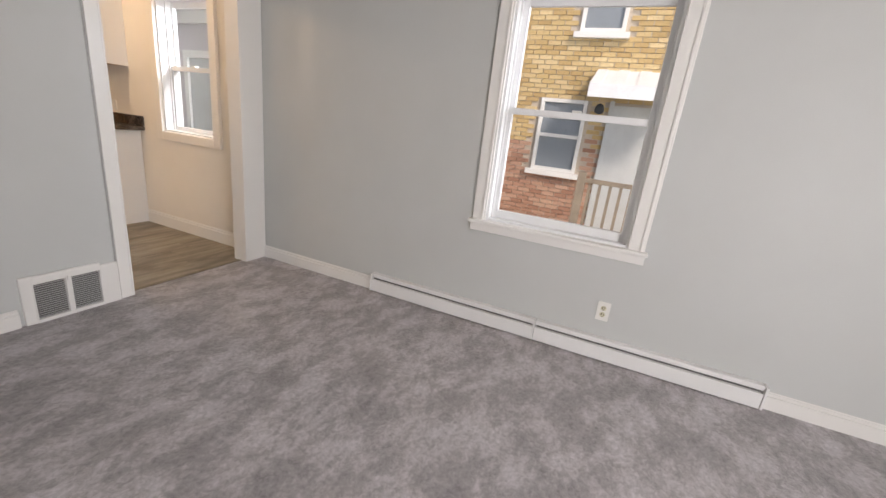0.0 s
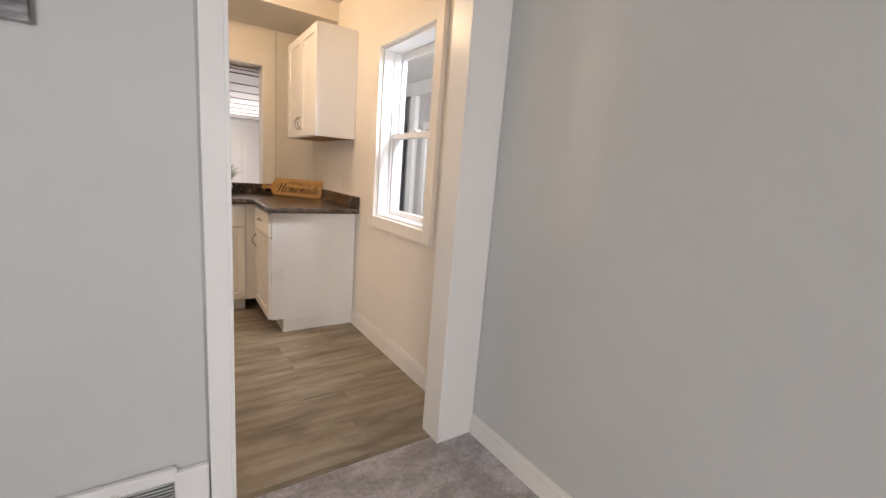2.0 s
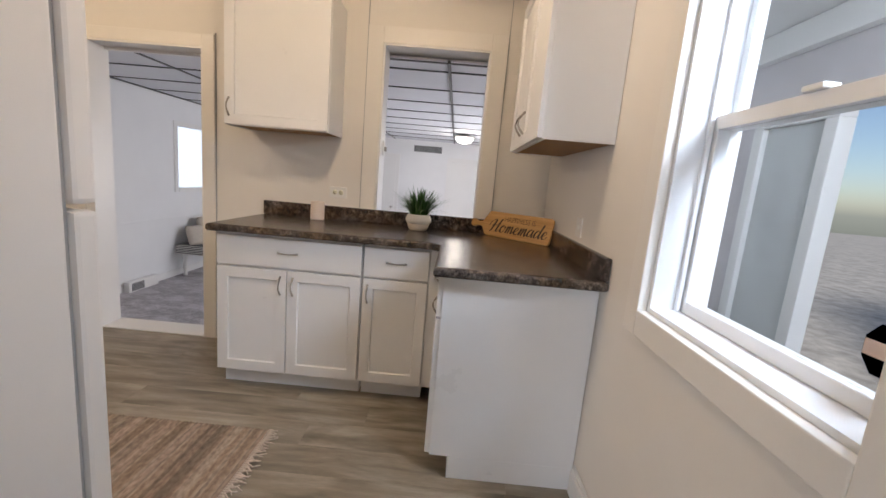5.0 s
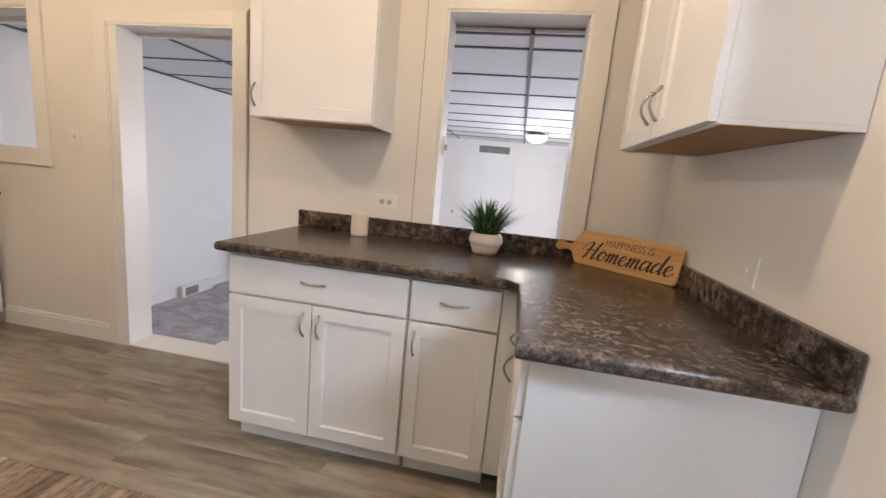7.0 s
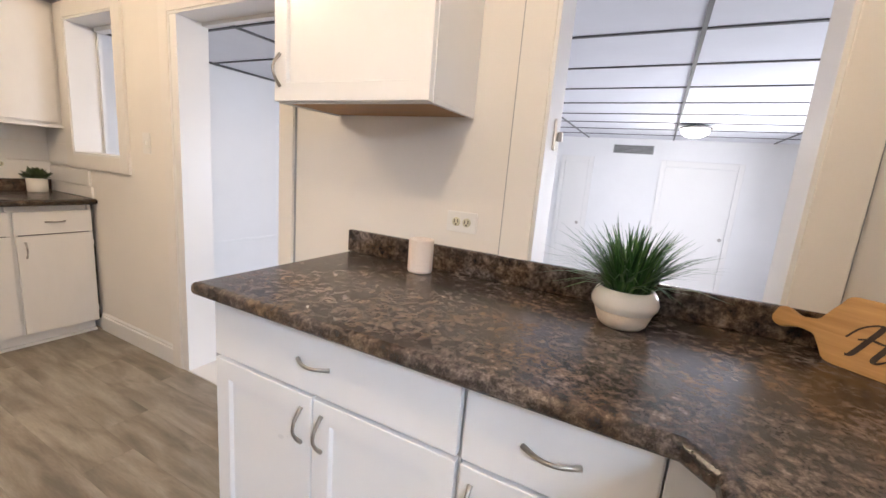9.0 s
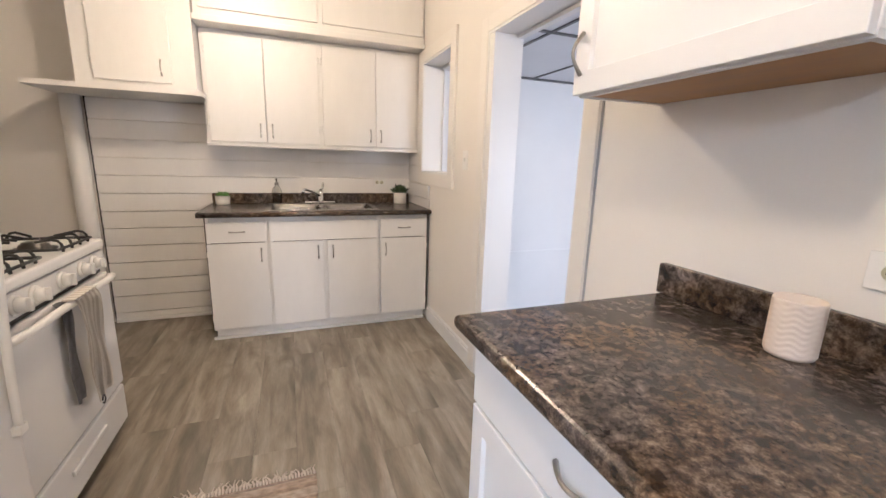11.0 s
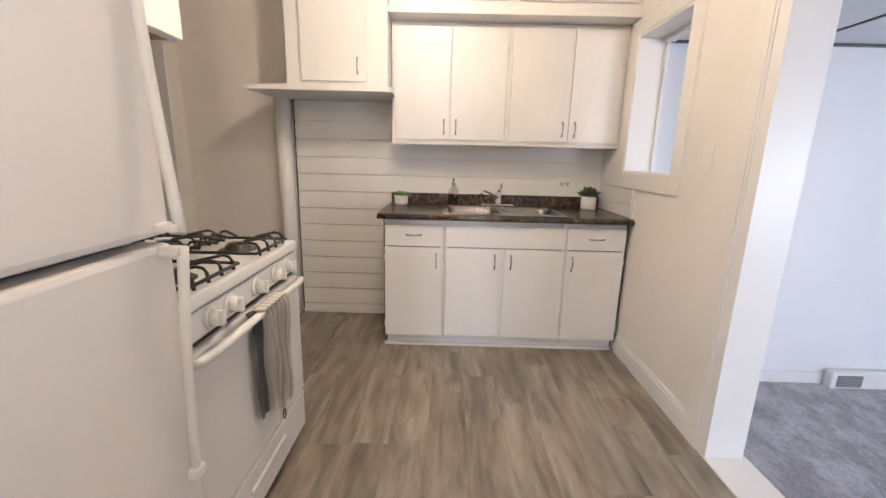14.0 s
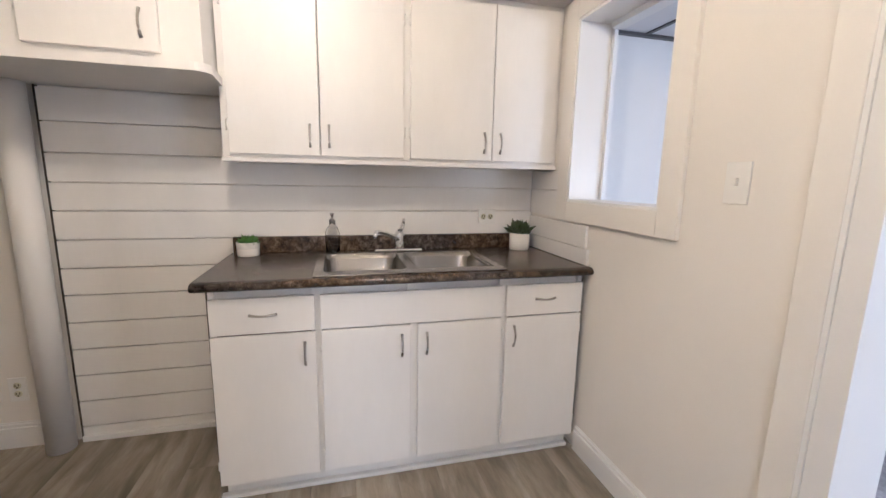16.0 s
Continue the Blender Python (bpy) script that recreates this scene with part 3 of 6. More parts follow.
def casing_x(name, x0, x1, z0, z1, w, y, out, label, sill=True, top=True):
    """Flat boards round an opening in a wall that runs along x."""
    lo, hi = sorted((y, y + out * 0.018))
    items = [(x0 - w, x0, lo, hi, z0 - (w if sill else 0), z1 + (w if top else 0)), (x1, x1 + w, lo, hi, z0 - (w if sill else 0), z1 + (w if top else 0))]
    if top:
        items.append((x0, x1, lo, hi, z1, z1 + w))
    if sill:
        items.append((x0, x1, lo, hi, z0 - w, z0))
    bm = bmesh.new()
    for it in items:
        box(bm, *it, bevel=0.003, segments=2)
    return setting(name, bm, "casing", label, "trim")


def reveal_x(name, x0, x1, z0, z1, y0, y1, label, floor=True):
    t = 0.012
    items = [(x0, x0 + t, y0, y1, z0, z1), (x1 - t, x1, y0, y1, z0, z1), (x0 + t, x1 - t, y0, y1, z1 - t, z1)]
    if floor:
        items.append((x0 + t, x1 - t, y0, y1, z0, z0 + t))
    return setting(name, boxes(*items, bevel=0.001), "trim", label, "trim")


casing_x("casing_door", -0.63, 0.19, 0, 1.93, 0.075, YP, -1, "white painted casing round the back room doorway", sill=False)
reveal_x("jamb_door", -0.63, 0.19, 0, 1.93, YP - 0.014, YB + 0.01, "white painted jambs with rubbed edges", floor=False)
setting("door_stop", boxes((-0.6175, -0.562, YP - 0.010, YP + 0.156, 0.0065, 1.918), (0.165, 0.178, YP + 0.12, YP + 0.155, 0, 1.918), (-0.5615, 0.1645, YP + 0.12, YP + 0.155, 1.90, 1.918), bevel=0.002), "trim", "white stop strips and lining in the doorway", "trim")
setting("door_threshold", boxes((-0.617, 0.18, YP - 0.01, YB + 0.03, -0.03, 0.006), bevel=0.004), "trim", "white painted wooden threshold", "threshold")
casing_x("casing_pass_through", 1.335, 2.005, 1.0, 2.04, 0.098, YP, -1, "flat painted casing round the pass-through", sill=False, top=True)
setting("casing_seam", boxes((0.2655, 0.271, YP - 0.006, YP, 0.0, 2.02), (1.2305, 1.2355, YP - 0.006, YP, 1.004, 2.34), (2.1045, 2.1085, YP - 0.006, YP, 1.004, 2.34)), "vent_louvre", "dark paint seams beside the pass-through casing", "trim")
reveal_x("reveal_pass_through", 1.335, 2.005, 0.93, 2.04, YP - 0.012, YB + 0.008, "painted lining of the pass-through")
casing_x("casing_inner_window", -1.75, -1.165, 1.18, 2.0, 0.09, YP, -1, "cream painted casing of the inner window")
reveal_x("reveal_inner_window", -1.75, -1.165, 1.18, 2.0, YP - 0.012, YB + 0.008, "white painted lining of the inner window")
setting("inner_window_track", boxes((-1.735, -1.715, YP + 0.15, YP + 0.17, 1.192, 1.988), (-1.715, -1.177, YP + 0.13, YP + 0.19, 1.962, 1.988), bevel=0.002), "vinyl", "narrow frame strip of the inner window", "trim")


# ---- windows ----
def sash_window(name, y0, y1, z0, z1, mid, label, apron, depth=0.085, casing_w=0.085, proud=0.02, casing_mat="trim", s=0.036, rail=0.05):
    """A double-hung window in the east wall: casing, stool, frame, two sashes, panes."""
    w = thing(name, (XW, (y0 + y1) / 2, z0), label, "window", kind="structure")
    lo, hi = XW - proud, XW
    bm = bmesh.new()
    for a, b_, c, d in ((y0 - casing_w, y0, z0 - (0 if apron else casing_w), z1 + casing_w), (y1, y1 + casing_w, z0 - (0 if apron else casing_w), z1 + casing_w), (y0, y1, z1, z1 + casing_w)):
        box(bm, lo, hi, a, b_, c, d, bevel=0.004)
        box(bm, lo - 0.006, lo + 0.004, a + 0.012, a + 0.026, c, d, bevel=0.002, segments=1) if apron and b_ - a < 0.2 else None
    if not apron:
        box(bm, lo, hi, y0, y1, z0 - casing_w, z0, bevel=0.004)
    bit("casing", bm, casing_mat, w)
    if apron:
        bit("window_sill", boxes((XW - 0.05, XW + depth, y0 - 0.105, y1 + 0.105, z0 - 0.022, z0), bevel=0.007), "trim", w)
        bit("apron", boxes((XW - 0.016, XW, y0 - 0.095, y1 + 0.095, z0 - 0.075, z0 - 0.023), bevel=0.004), "trim", w)
    t = 0.014
    bit("reveal", boxes((XW - 0.001, XW + 0.16, y0, y0 + t, z0, z1), (XW - 0.001, XW + 0.16, y1 - t, y1, z0, z1), (XW - 0.001, XW + 0.16, y0 + t, y1 - t, z1 - t, z1), (XW - 0.001, XW + 0.16, y0 + t, y1 - t, z0 - 0.001, z0 + t)), "vinyl", w)
    a, b_ = y0 + t, y1 - t
    x = XW + depth
    low = boxes((x - 0.018, x + 0.018, a, a + s, z0 + t, mid + 0.018), (x - 0.018, x + 0.018, b_ - s, b_, z0 + t, mid + 0.018), (x - 0.018, x + 0.018, a + s, b_ - s, z0 + t, z0 + t + rail), (x - 0.022, x + 0.018, a + s, b_ - s, mid - 0.018, mid + 0.018), bevel=0.003)
    ls = bit("lower_sash", low, "vinyl", w, "white vinyl lower sash")
    up = boxes((x + 0.022, x + 0.052, a, a + s, mid - 0.015, z1 - t), (x + 0.022, x + 0.052, b_ - s, b_, mid - 0.015, z1 - t), (x + 0.022, x + 0.052, a + s, b_ - s, z1 - t - 0.05, z1 - t), (x + 0.022, x + 0.052, a + s, b_ - s, mid - 0.015, mid + 0.015), bevel=0.003)
    us = bit("upper_sash", up, "vinyl", w, "white vinyl upper sash")
    stops = boxes((x - 0.034, x - 0.022, a, a + 0.012, z0 + t, z1 - t), (x - 0.034, x - 0.022, b_ - 0.012, b_, z0 + t, z1 - t), bevel=0.002)
    bit("stop", stops, "vinyl", w)
    lock = boxes((x - 0.035, x + 0.0, (a + b_) / 2 - 0.025, (a + b_) / 2 + 0.025, mid + 0.018, mid + 0.030), bevel=0.004)
    bit("sash_lock", lock, "plastic", w)
    for p, q, c, d, xx in ((a + s, b_ - s, z0 + t + rail, mid - 0.018, x), (a + s, b_ - s, mid + 0.015, z1 - t - 0.05, x + 0.037)):
        g = bit("pane", boxes((xx - 0.002, xx + 0.002, p, q, c, d)), "glass", w)
        g.visible_shadow = False
    return w


sash_window("window_1", *LWIN, 1.35, "white double-hung window with painted casing and sill", True, depth=0.075)
kw = sash_window("window_2", *KWIN, 1.44, "white vinyl double-hung kitchen window in a deep casing", False, depth=0.10, casing_w=0.075, proud=0.03, casing_mat="casing", s=0.024, rail=0.034)
st = thing("window_sticker", (XW + 0.095, 3.23, 1.0), "navy and pale security sticker on the kitchen pane", "sticker")
bm = bmesh.new()
ring = [bm.verts.new((XW + 0.0965, 3.245 + 0.036 * math.cos(k * math.pi / 4 + 0.39), 1.025 + 0.045 * math.sin(k * math.pi / 4 + 0.39))) for k in range(8)]
bmesh.ops.solidify(bm, geom=[bm.faces.new(ring)], thickness=0.001)
bit("badge", bm, "blue_label", st)
bit("band", boxes((XW + 0.0945, XW + 0.0955, 3.214, 3.276, 1.012, 1.038)), "pale_label", st)

bw = thing("window_3", (-1.85, 8.76, 0.83), "wide white sliding window of the back room", "window", kind="structure")
bit("window_frame", boxes((-1.90, -1.835, 7.93, 8.0, 0.78, 1.70), (-1.90, -1.835, 9.53, 9.60, 0.78, 1.70), (-1.90, -1.835, 8.0, 9.53, 1.64, 1.70), (-1.90, -1.83, 8.0, 9.53, 0.78, 0.84), (-1.90, -1.86, 8.70, 8.76, 0.84, 1.64), bevel=0.004), "trim", bw)
for a, b_ in ((8.0, 8.70), (8.76, 9.53)):
    g = bit("pane", boxes((-1.884, -1.880, a, b_, 0.84, 1.64)), "glass", bw)
    g.visible_shadow = False


# ---- living room ----
heater = thing("baseboard_heater", (2.42, 0.28, 0), "low white electric baseboard heater along the wall", "heater")
for i, (a, b_) in enumerate(((-0.91, 0.275), (0.285, 1.48))):
    bm = bmesh.new()
    box(bm, 2.392, 2.448, a, b_, 0.012, 0.098, bevel=0.004)
    box(bm, 2.405, 2.448, a, b_, 0.112, 0.138, bevel=0.004)
    sec = bit("panel", bm, "enamel", heater)
    bit("slot", boxes((2.412, 2.446, a + 0.01, b_ - 0.01, 0.099, 0.111)), "vent_dark", heater, "dark outlet slot")
bit("end_cap", boxes((2.389, 2.448, -0.925, -0.912, 0.01, 0.14), bevel=0.003), "enamel", heater)
bit("end_cap", boxes((2.389, 2.448, 1.482, 1.495, 0.01, 0.14), bevel=0.003), "enamel", heater)
bit("joint", boxes((2.389, 2.448, 0.2755, 0.2845, 0.01, 0.139), bevel=0.002), "enamel", heater)


def outlet(at, out, across, label, wide=0.07, high=0.115, side=False, plate="plastic"):
    """A duplex socket; out and across are unit vectors."""
    o = thing("wall_outlet", at, label, "outlet")
    out, across, at = Vector(out), Vector(across), Vector(at)
    up = Vector((0, 0, 1))
    basis = Matrix((across, up, out)).transposed().to_4x4()

    def put(name, bm, mat, lab=""):
        bmesh.ops.transform(bm, matrix=Matrix.Translation(at) @ basis, verts=bm.verts[:])
        return bit(name, bm, mat, o, lab)
    put("plate", boxes((-wide / 2, wide / 2, -high / 2, high / 2, 0, 0.006), bevel=0.002), plate)
    for s in (-1, 1):
        cx, cy = (s * 0.02, 0) if side else (0, s * 0.02)
        bm = bmesh.new()
        lathe(bm, [(0, 0.009), (0.014, 0.009), (0.0155, 0.007), (0.0155, 0.004)], (cx, cy, 0), 16)
        put("socket", bm, "ivory" if plate == "plastic" else plate)
        put("slot", boxes((cx - 0.008, cx - 0.0045, cy - 0.003, cy + 0.008, 0.0085, 0.0096), (cx + 0.0045, cx + 0.008, cy - 0.003, cy + 0.008, 0.0085, 0.0096), (cx - 0.003, cx + 0.003, cy - 0.012, cy - 0.006, 0.0085, 0.0096)), "gap")
    return o


outlet((XW, -0.085, 0.295), (-1, 0, 0), (0, 1, 0), "white wall outlet above the baseboard heater")

# return air vent in the divider wall
vent = thing("wall_vent", (1.08, YD, 0), "white painted return vent with two grey grilles", "vent")
bm = bmesh.new()
box(bm, 0.905, 0.962, 2.575, YD, 0, 0.265, bevel=0.012)
box(bm, 1.25, 1.345, 2.575, YD, 0, 0.245, bevel=0.008)
box(bm, 0.95, 1.26, 2.575, YD, 0.215, 0.262, bevel=0.010)
box(bm, 0.95, 1.26, 2.575, YD, 0.0, 0.022, bevel=0.006)
box(bm, 1.092, 1.118, 2.573, YD, 0.02, 0.22, bevel=0.004)
box(bm, 1.098, 1.112, 2.566, 2.576, 0.205, 0.232, bevel=0.003)
bit("frame", bm, "trim", vent)
bit("backing", boxes((0.955, 1.255, 2.594, 2.599, 0.02, 0.22)), "vent_dark", vent)
for a, b_ in ((0.963, 1.091), (1.119, 1.249)):
    for i in range(16):
        z = 0.028 + 0.0118 * i
        bm = boxes((a, b_, 2.580, 2.594, z, z + 0.004))
        bmesh.ops.rotate(bm, cent=(0, 2.587, z), matrix=Matrix.Rotation(radians(-25), 3, "X"), verts=bm.verts[:])
        bit("slat", bm, "vent_louvre", vent)

pic = thing("wall_canvas", (0.65, YD, 1.48), "grey abstract brush-stroke canvas on the wall", "picture")
bit("canvas", boxes((0.27, 1.025, 2.572, 2.598, 1.48, 2.05), bevel=0.003), "canvas", pic)

SX, SY = 0.405, 2.04
stool = thing("white_stool", (0.405, 2.04, 0), "slim white painted stool with splayed legs", "stool")
for dx, dy in ((0.16, -0.12), (0.16, 0.12), (-0.16, -0.12), (-0.16, 0.12)):
    bm = bmesh.new()
    tube(bm, [(SX + dx, SY + dy, 0.0), (SX + dx * 0.72, SY + dy * 0.72, 0.44)], [0.009, 0.012], 10)
    bit("leg", bm, "enamel", stool)
for dy in (-0.10, 0.10):
    bm = bmesh.new()
    tube(bm, [(SX - 0.135, SY + dy, 0.2), (SX + 0.135, SY + dy, 0.2)], 0.007, 8)
    bit("stretcher", bm, "enamel", stool)
bit("seat", boxes((SX - 0.15, SX + 0.15, SY - 0.12, SY + 0.12, 0.44, 0.465), bevel=0.01), "enamel", stool)

# ---- kitchen: new cabinets ----
HX, HY, UP = (1, 0, 0), (0, 1, 0), (0, 0, 1)


def pull(parent_thing, door, c, along, out, length=0.1, rise=0.028):
    return arc_pull(door, c, along, out, length, rise=rise)


def base_unit(name_label, x0, x1, doors, pulls, drawer_pull):
    u = thing("base_cabinet", ((x0 + x1) / 2, 4.72, 0), name_label, "cabinet", group="new base cabinets")
    bit("body", boxes((x0, x1, 4.722, 5.30, 0.10, 0.874)), "cab_new", u)
    bit("toe_kick", boxes((x0 + 0.01, x1, 4.775, 5.30, 0.0, 0.10)), "cab_new", u)
    d = slab("drawer", "y", x0 + 0.004, x1 - 0.004, 0.70, 0.858, 4.70, 4.7205, u)
    pull(u, d, drawer_pull, HX, (0, -1, 0), 0.105, 0.022)
    for (a, b_), p in zip(doors, pulls):
        dr = shaker("door", "y", a, b_, 0.105, 0.688, 4.70, 4.7205, u)
        pull(u, dr, p, UP, (0, -1, 0))
    return u


base_unit("white shaker base cabinet with one drawer and two doors", 0.625, 1.405, ((0.629, 1.003), (1.009, 1.401)), ((0.972, 4.70, 0.605), (1.040, 4.70, 0.605)), (1.01, 4.70, 0.782))
base_unit("white shaker base cabinet with one drawer and one door", 1.409, 1.76, ((1.413, 1.756),), ((1.440, 4.70, 0.605),), (1.585, 4.70, 0.782))
cu = thing("corner_base_cabinet", (2.1, 4.5, 0), "white corner base cabinet with a plain end panel", "cabinet", group="new base cabinets")
bit("body", boxes((1.848, 2.44, 4.178, 4.718, 0.10, 0.874), (1.848, 2.44, 4.7225, 5.30, 0.10, 0.874)), "cab_new", cu)
bit("filler", boxes((1.762, 1.846, 4.712, 4.75, 0.10, 0.874)), "cab_new", cu)
bit("end_panel", boxes((1.846, 2.446, 4.158, 4.177, 0.10, 0.874), (1.925, 2.446, 4.158, 4.177, 0.0, 0.0995), bevel=0.0012), "cab_new", cu, "smooth white end panel")
bit("toe_kick", boxes((1.925, 2.44, 4.178, 5.30, 0.0, 0.099)), "cab_new", cu)
d = slab("drawer", "x", 4.166, 4.685, 0.70, 0.858, 1.825, 1.8465, cu)
pull(cu, d, (1.825, 4.43, 0.79), HY, (-1, 0, 0), 0.105, 0.022)
d = shaker("door", "x", 4.166, 4.685, 0.105, 0.688, 1.825, 1.8465, cu)
pull(cu, d, (1.825, 4.62, 0.605), UP, (-1, 0, 0))

# worktop in one L-shaped piece with rolled edges
top = thing("worktop", (0.6, 4.66, 0.875), "L-shaped brown stone-look laminate worktop with backsplash", "worktop")
bm = bmesh.new()
outline = [(0.597, 4.655), (1.765, 4.655), (1.805, 4.615), (1.805, 4.085), (2.447, 4.085), (2.447, 5.312), (0.597, 5.312)]
f0 = bm.faces.new([bm.verts.new((x, y, 0.876)) for x, y in outline])
ext = bmesh.ops.extrude_face_region(bm, geom=[f0])
bmesh.ops.translate(bm, vec=(0, 0, 0.039), verts=[v for v in ext["geom"] if isinstance(v, bmesh.types.BMVert)])
edges = [e for e in bm.edges if abs(e.verts[0].co.z - e.verts[1].co.z) < 1e-4]
bmesh.ops.bevel(bm, geom=edges, offset=0.014, segments=4, affect="EDGES", profile=0.5)
bit("top", bm, "laminate", top)
bit("backsplash", boxes((0.597, 2.425, 5.288, 5.3125, 0.9155, 1.003), bevel=0.006), "laminate", top)
bit("side_splash", boxes((2.424, 2.4475, 4.088, 5.287, 0.9155, 1.003), bevel=0.006), "laminate", top)


def wall_unit(label, plane, a0, a1, z0, z1, front, back, doors, pulls):
    c = thing("wall_cabinet", ((a0 + a1) / 2, back, z0) if plane == "y" else (back, (a0 + a1) / 2, z0), label, "cabinet", group="new wall cabinets")
    f = front + 0.0205
    it = (a0, a1, f, back, z0 + 0.012, z1) if plane == "y" else (f, back, a0, a1, z0 + 0.012, z1)
    bit("body", boxes(it, bevel=0.0015), "cab_new", c)
    it = (a0 + 0.014, a1 - 0.014, f + 0.016, back, z0 + 0.004, z0 + 0.0115) if plane == "y" else (f + 0.016, back, a0 + 0.014, a1 - 0.014, z0 + 0.004, z0 + 0.0115)
    bit("underside", boxes(it), "ply", c, "bare brown plywood underside")
    rim = ((a0, a1, f, f + 0.015, z0, z0 + 0.0119), (a0, a0 + 0.013, f + 0.0155, back, z0, z0 + 0.0119), (a1 - 0.013, a1, f + 0.0155, back, z0, z0 + 0.0119))
    bit("rim", boxes(*[r if plane == "y" else (r[2], r[3], r[0], r[1], r[4], r[5]) for r in rim]), "cab_new", c)
    for (p, q), h in zip(doors, pulls):
        d = shaker("door", plane, p, q, z0 + 0.004, z1 - 0.003, front, f - 0.0005, c)
        pull(c, d, h, UP, (0, -1, 0) if plane == "y" else (-1, 0, 0), 0.1)
    return c


wall_unit("white shaker wall cabinet with one door", "y", 0.495, 1.095, 1.445, 2.205, 5.013, 5.313, ((0.492, 1.092),), ((0.520, 5.013, 1.545),))
wall_unit("white shaker wall cabinet with two doors beside the window", "x", 4.238, 5.045, 1.42, 2.18, 2.15, 2.448, ((4.240, 4.638), (4.643, 5.042)), ((2.15, 4.60, 1.525), (2.15, 4.685, 1.525)))

outlet((1.085, YP, 1.095), (0, -1, 0), (1, 0, 0), "white double outlet above the backsplash", wide=0.115, high=0.072, side=True)
sp = thing("switch_plate", (XW, 4.53, 1.07), "white blank switch plate above the side splash", "switch")
bit("plate", boxes((XW - 0.006, XW, 4.49, 4.57, 1.025, 1.115), bevel=0.002), "plastic", sp)
bit("toggle", boxes((XW - 0.012, XW - 0.005, 4.525, 4.535, 1.06, 1.08), bevel=0.002), "plastic", sp)
ph = thing("phone_plate", (XW, 2.95, 1.41), "ivory wall telephone jack plate", "wall plate")
bit("plate", boxes((XW - 0.010, XW, 2.918, 2.985, 1.352, 1.472), bevel=0.003), "plastic", ph)
for z in (1.37, 1.453):
    bm = bmesh.new()
    tube(bm, [(XW - 0.0095, 2.95, z), (XW - 0.013, 2.95, z)], 0.006, 12)
    bit("stud", bm, "vent_dark", ph)
bit("jack", boxes((XW - 0.0125, XW - 0.009, 2.942, 2.958, 1.402, 1.420)), "gap", ph)
sw = thing("light_switch", (-0.895, YP, 1.28), "white toggle light switch beside the doorway", "switch")
bit("plate", boxes((-0.932, -0.858, YP - 0.006, YP, 1.222, 1.338), bevel=0.002), "plastic", sw)
bit("toggle", boxes((-0.900, -0.890, YP - 0.016, YP - 0.005, 1.272, 1.294), bevel=0.002), "plastic", sw)

# ---- things on the worktop ----
cup = thing("ceramic_cup", (0.985, 5.215, 0.915), "blush ribbed ceramic cup on the worktop", "cup")
bm = bmesh.new()
wall_ = [(0.043, 0.006 + 0.106 * k / 36) for k in range(37)]
lathe(bm, [(0, 0), (0.040, 0)] + wall_ + [(0.0415, 0.115), (0.039, 0.112), (0.038, 0.012), (0, 0.010)], (0.985, 5.215, 0.9155), 64)
for v in bm.verts:
    d = Vector((v.co.x - 0.985, v.co.y - 5.215))
    if d.length > 0.0425:
        k = 1 + 0.014 * math.sin(520 * v.co.z + 2.2 * math.sin(7 * math.atan2(d.y, d.x)))
        v.co.x, v.co.y = 0.985 + d.x * k, 5.215 + d.y * k
bit("body", bm, "blush", cup)

plant = thing("potted_grass", (1.645, 5.13, 0.915), "green grass plant in a two-tone round pot", "plant")
c = (1.645, 5.13, 0.9155)
bit("pot", lathe(bmesh.new(), [(0.070, 0.042), (0.079, 0.055), (0.081, 0.066), (0.074, 0.088), (0.066, 0.098), (0.062, 0.099), (0.060, 0.094), (0.066, 0.060)], c), "ceramic", plant, "glossy white upper pot")
bit("pot_base", lathe(bmesh.new(), [(0, 0), (0.050, 0), (0.058, 0.008), (0.0705, 0.0425), (0.066, 0.046)], c), "sand_ceramic", plant, "bare sand-coloured pot base")
bit("soil", lathe(bmesh.new(), [(0, 0.089), (0.061, 0.088), (0.061, 0.080)], c), "soil", plant)
rnd = random.Random(5)
bm = bmesh.new()
for i in range(420):
    a, r0 = rnd.uniform(0, 6.283), 0.05 * math.sqrt(rnd.random())
    lean = rnd.uniform(0.03, 0.20) * (0.35 + r0 / 0.05 * 0.75)
    h = rnd.uniform(0.11, 0.205) - lean * 0.25
    droop = rnd.uniform(0.0, 0.05) * (lean / 0.12)
    px, py = c[0] + r0 * math.cos(a), c[1] + r0 * math.sin(a)
    a2 = a + rnd.uniform(-0.6, 0.6)
    w = rnd.uniform(0.0022, 0.0042)
    sx, sy = -math.sin(a2) * w, math.cos(a2) * w
    rows = []
    for s in (0, 0.35, 0.7, 1.0):
        k = lean * s ** 1.6
        p = Vector((px + math.cos(a2) * k, py + math.sin(a2) * k, c[2] + 0.088 + h * s - droop * s ** 3))
        rows.append((p, 1 - 0.92 * s ** 2))
    L = [bm.verts.new((p.x + sx * q, p.y + sy * q, p.z)) for p, q in rows]
    R = [bm.verts.new((p.x - sx * q, p.y - sy * q, p.z)) for p, q in rows]
    for k in range(3):
        bm.faces.new((L[k], R[k], R[k + 1], L[k + 1]))
bit("blades", bm, "blade", plant)["kind"] = "stuff"

# cutting board sign leaning in the corner
sign = new("cutting_board", None)
tagged(sign, "bamboo cutting board sign with burnt lettering, leaning on the splash", "cutting board")
A, B = Vector((2.05, 5.205, 0.917)), Vector((2.405, 4.905, 0.917))
along = (B - A).normalized()
back = Vector((0, 0, 1)).cross(along)
back = back if back.y > 0 else -back
tilt = radians(16)
upv = (Vector((0, 0, 1)) * math.cos(tilt) + back * math.sin(tilt)).normalized()
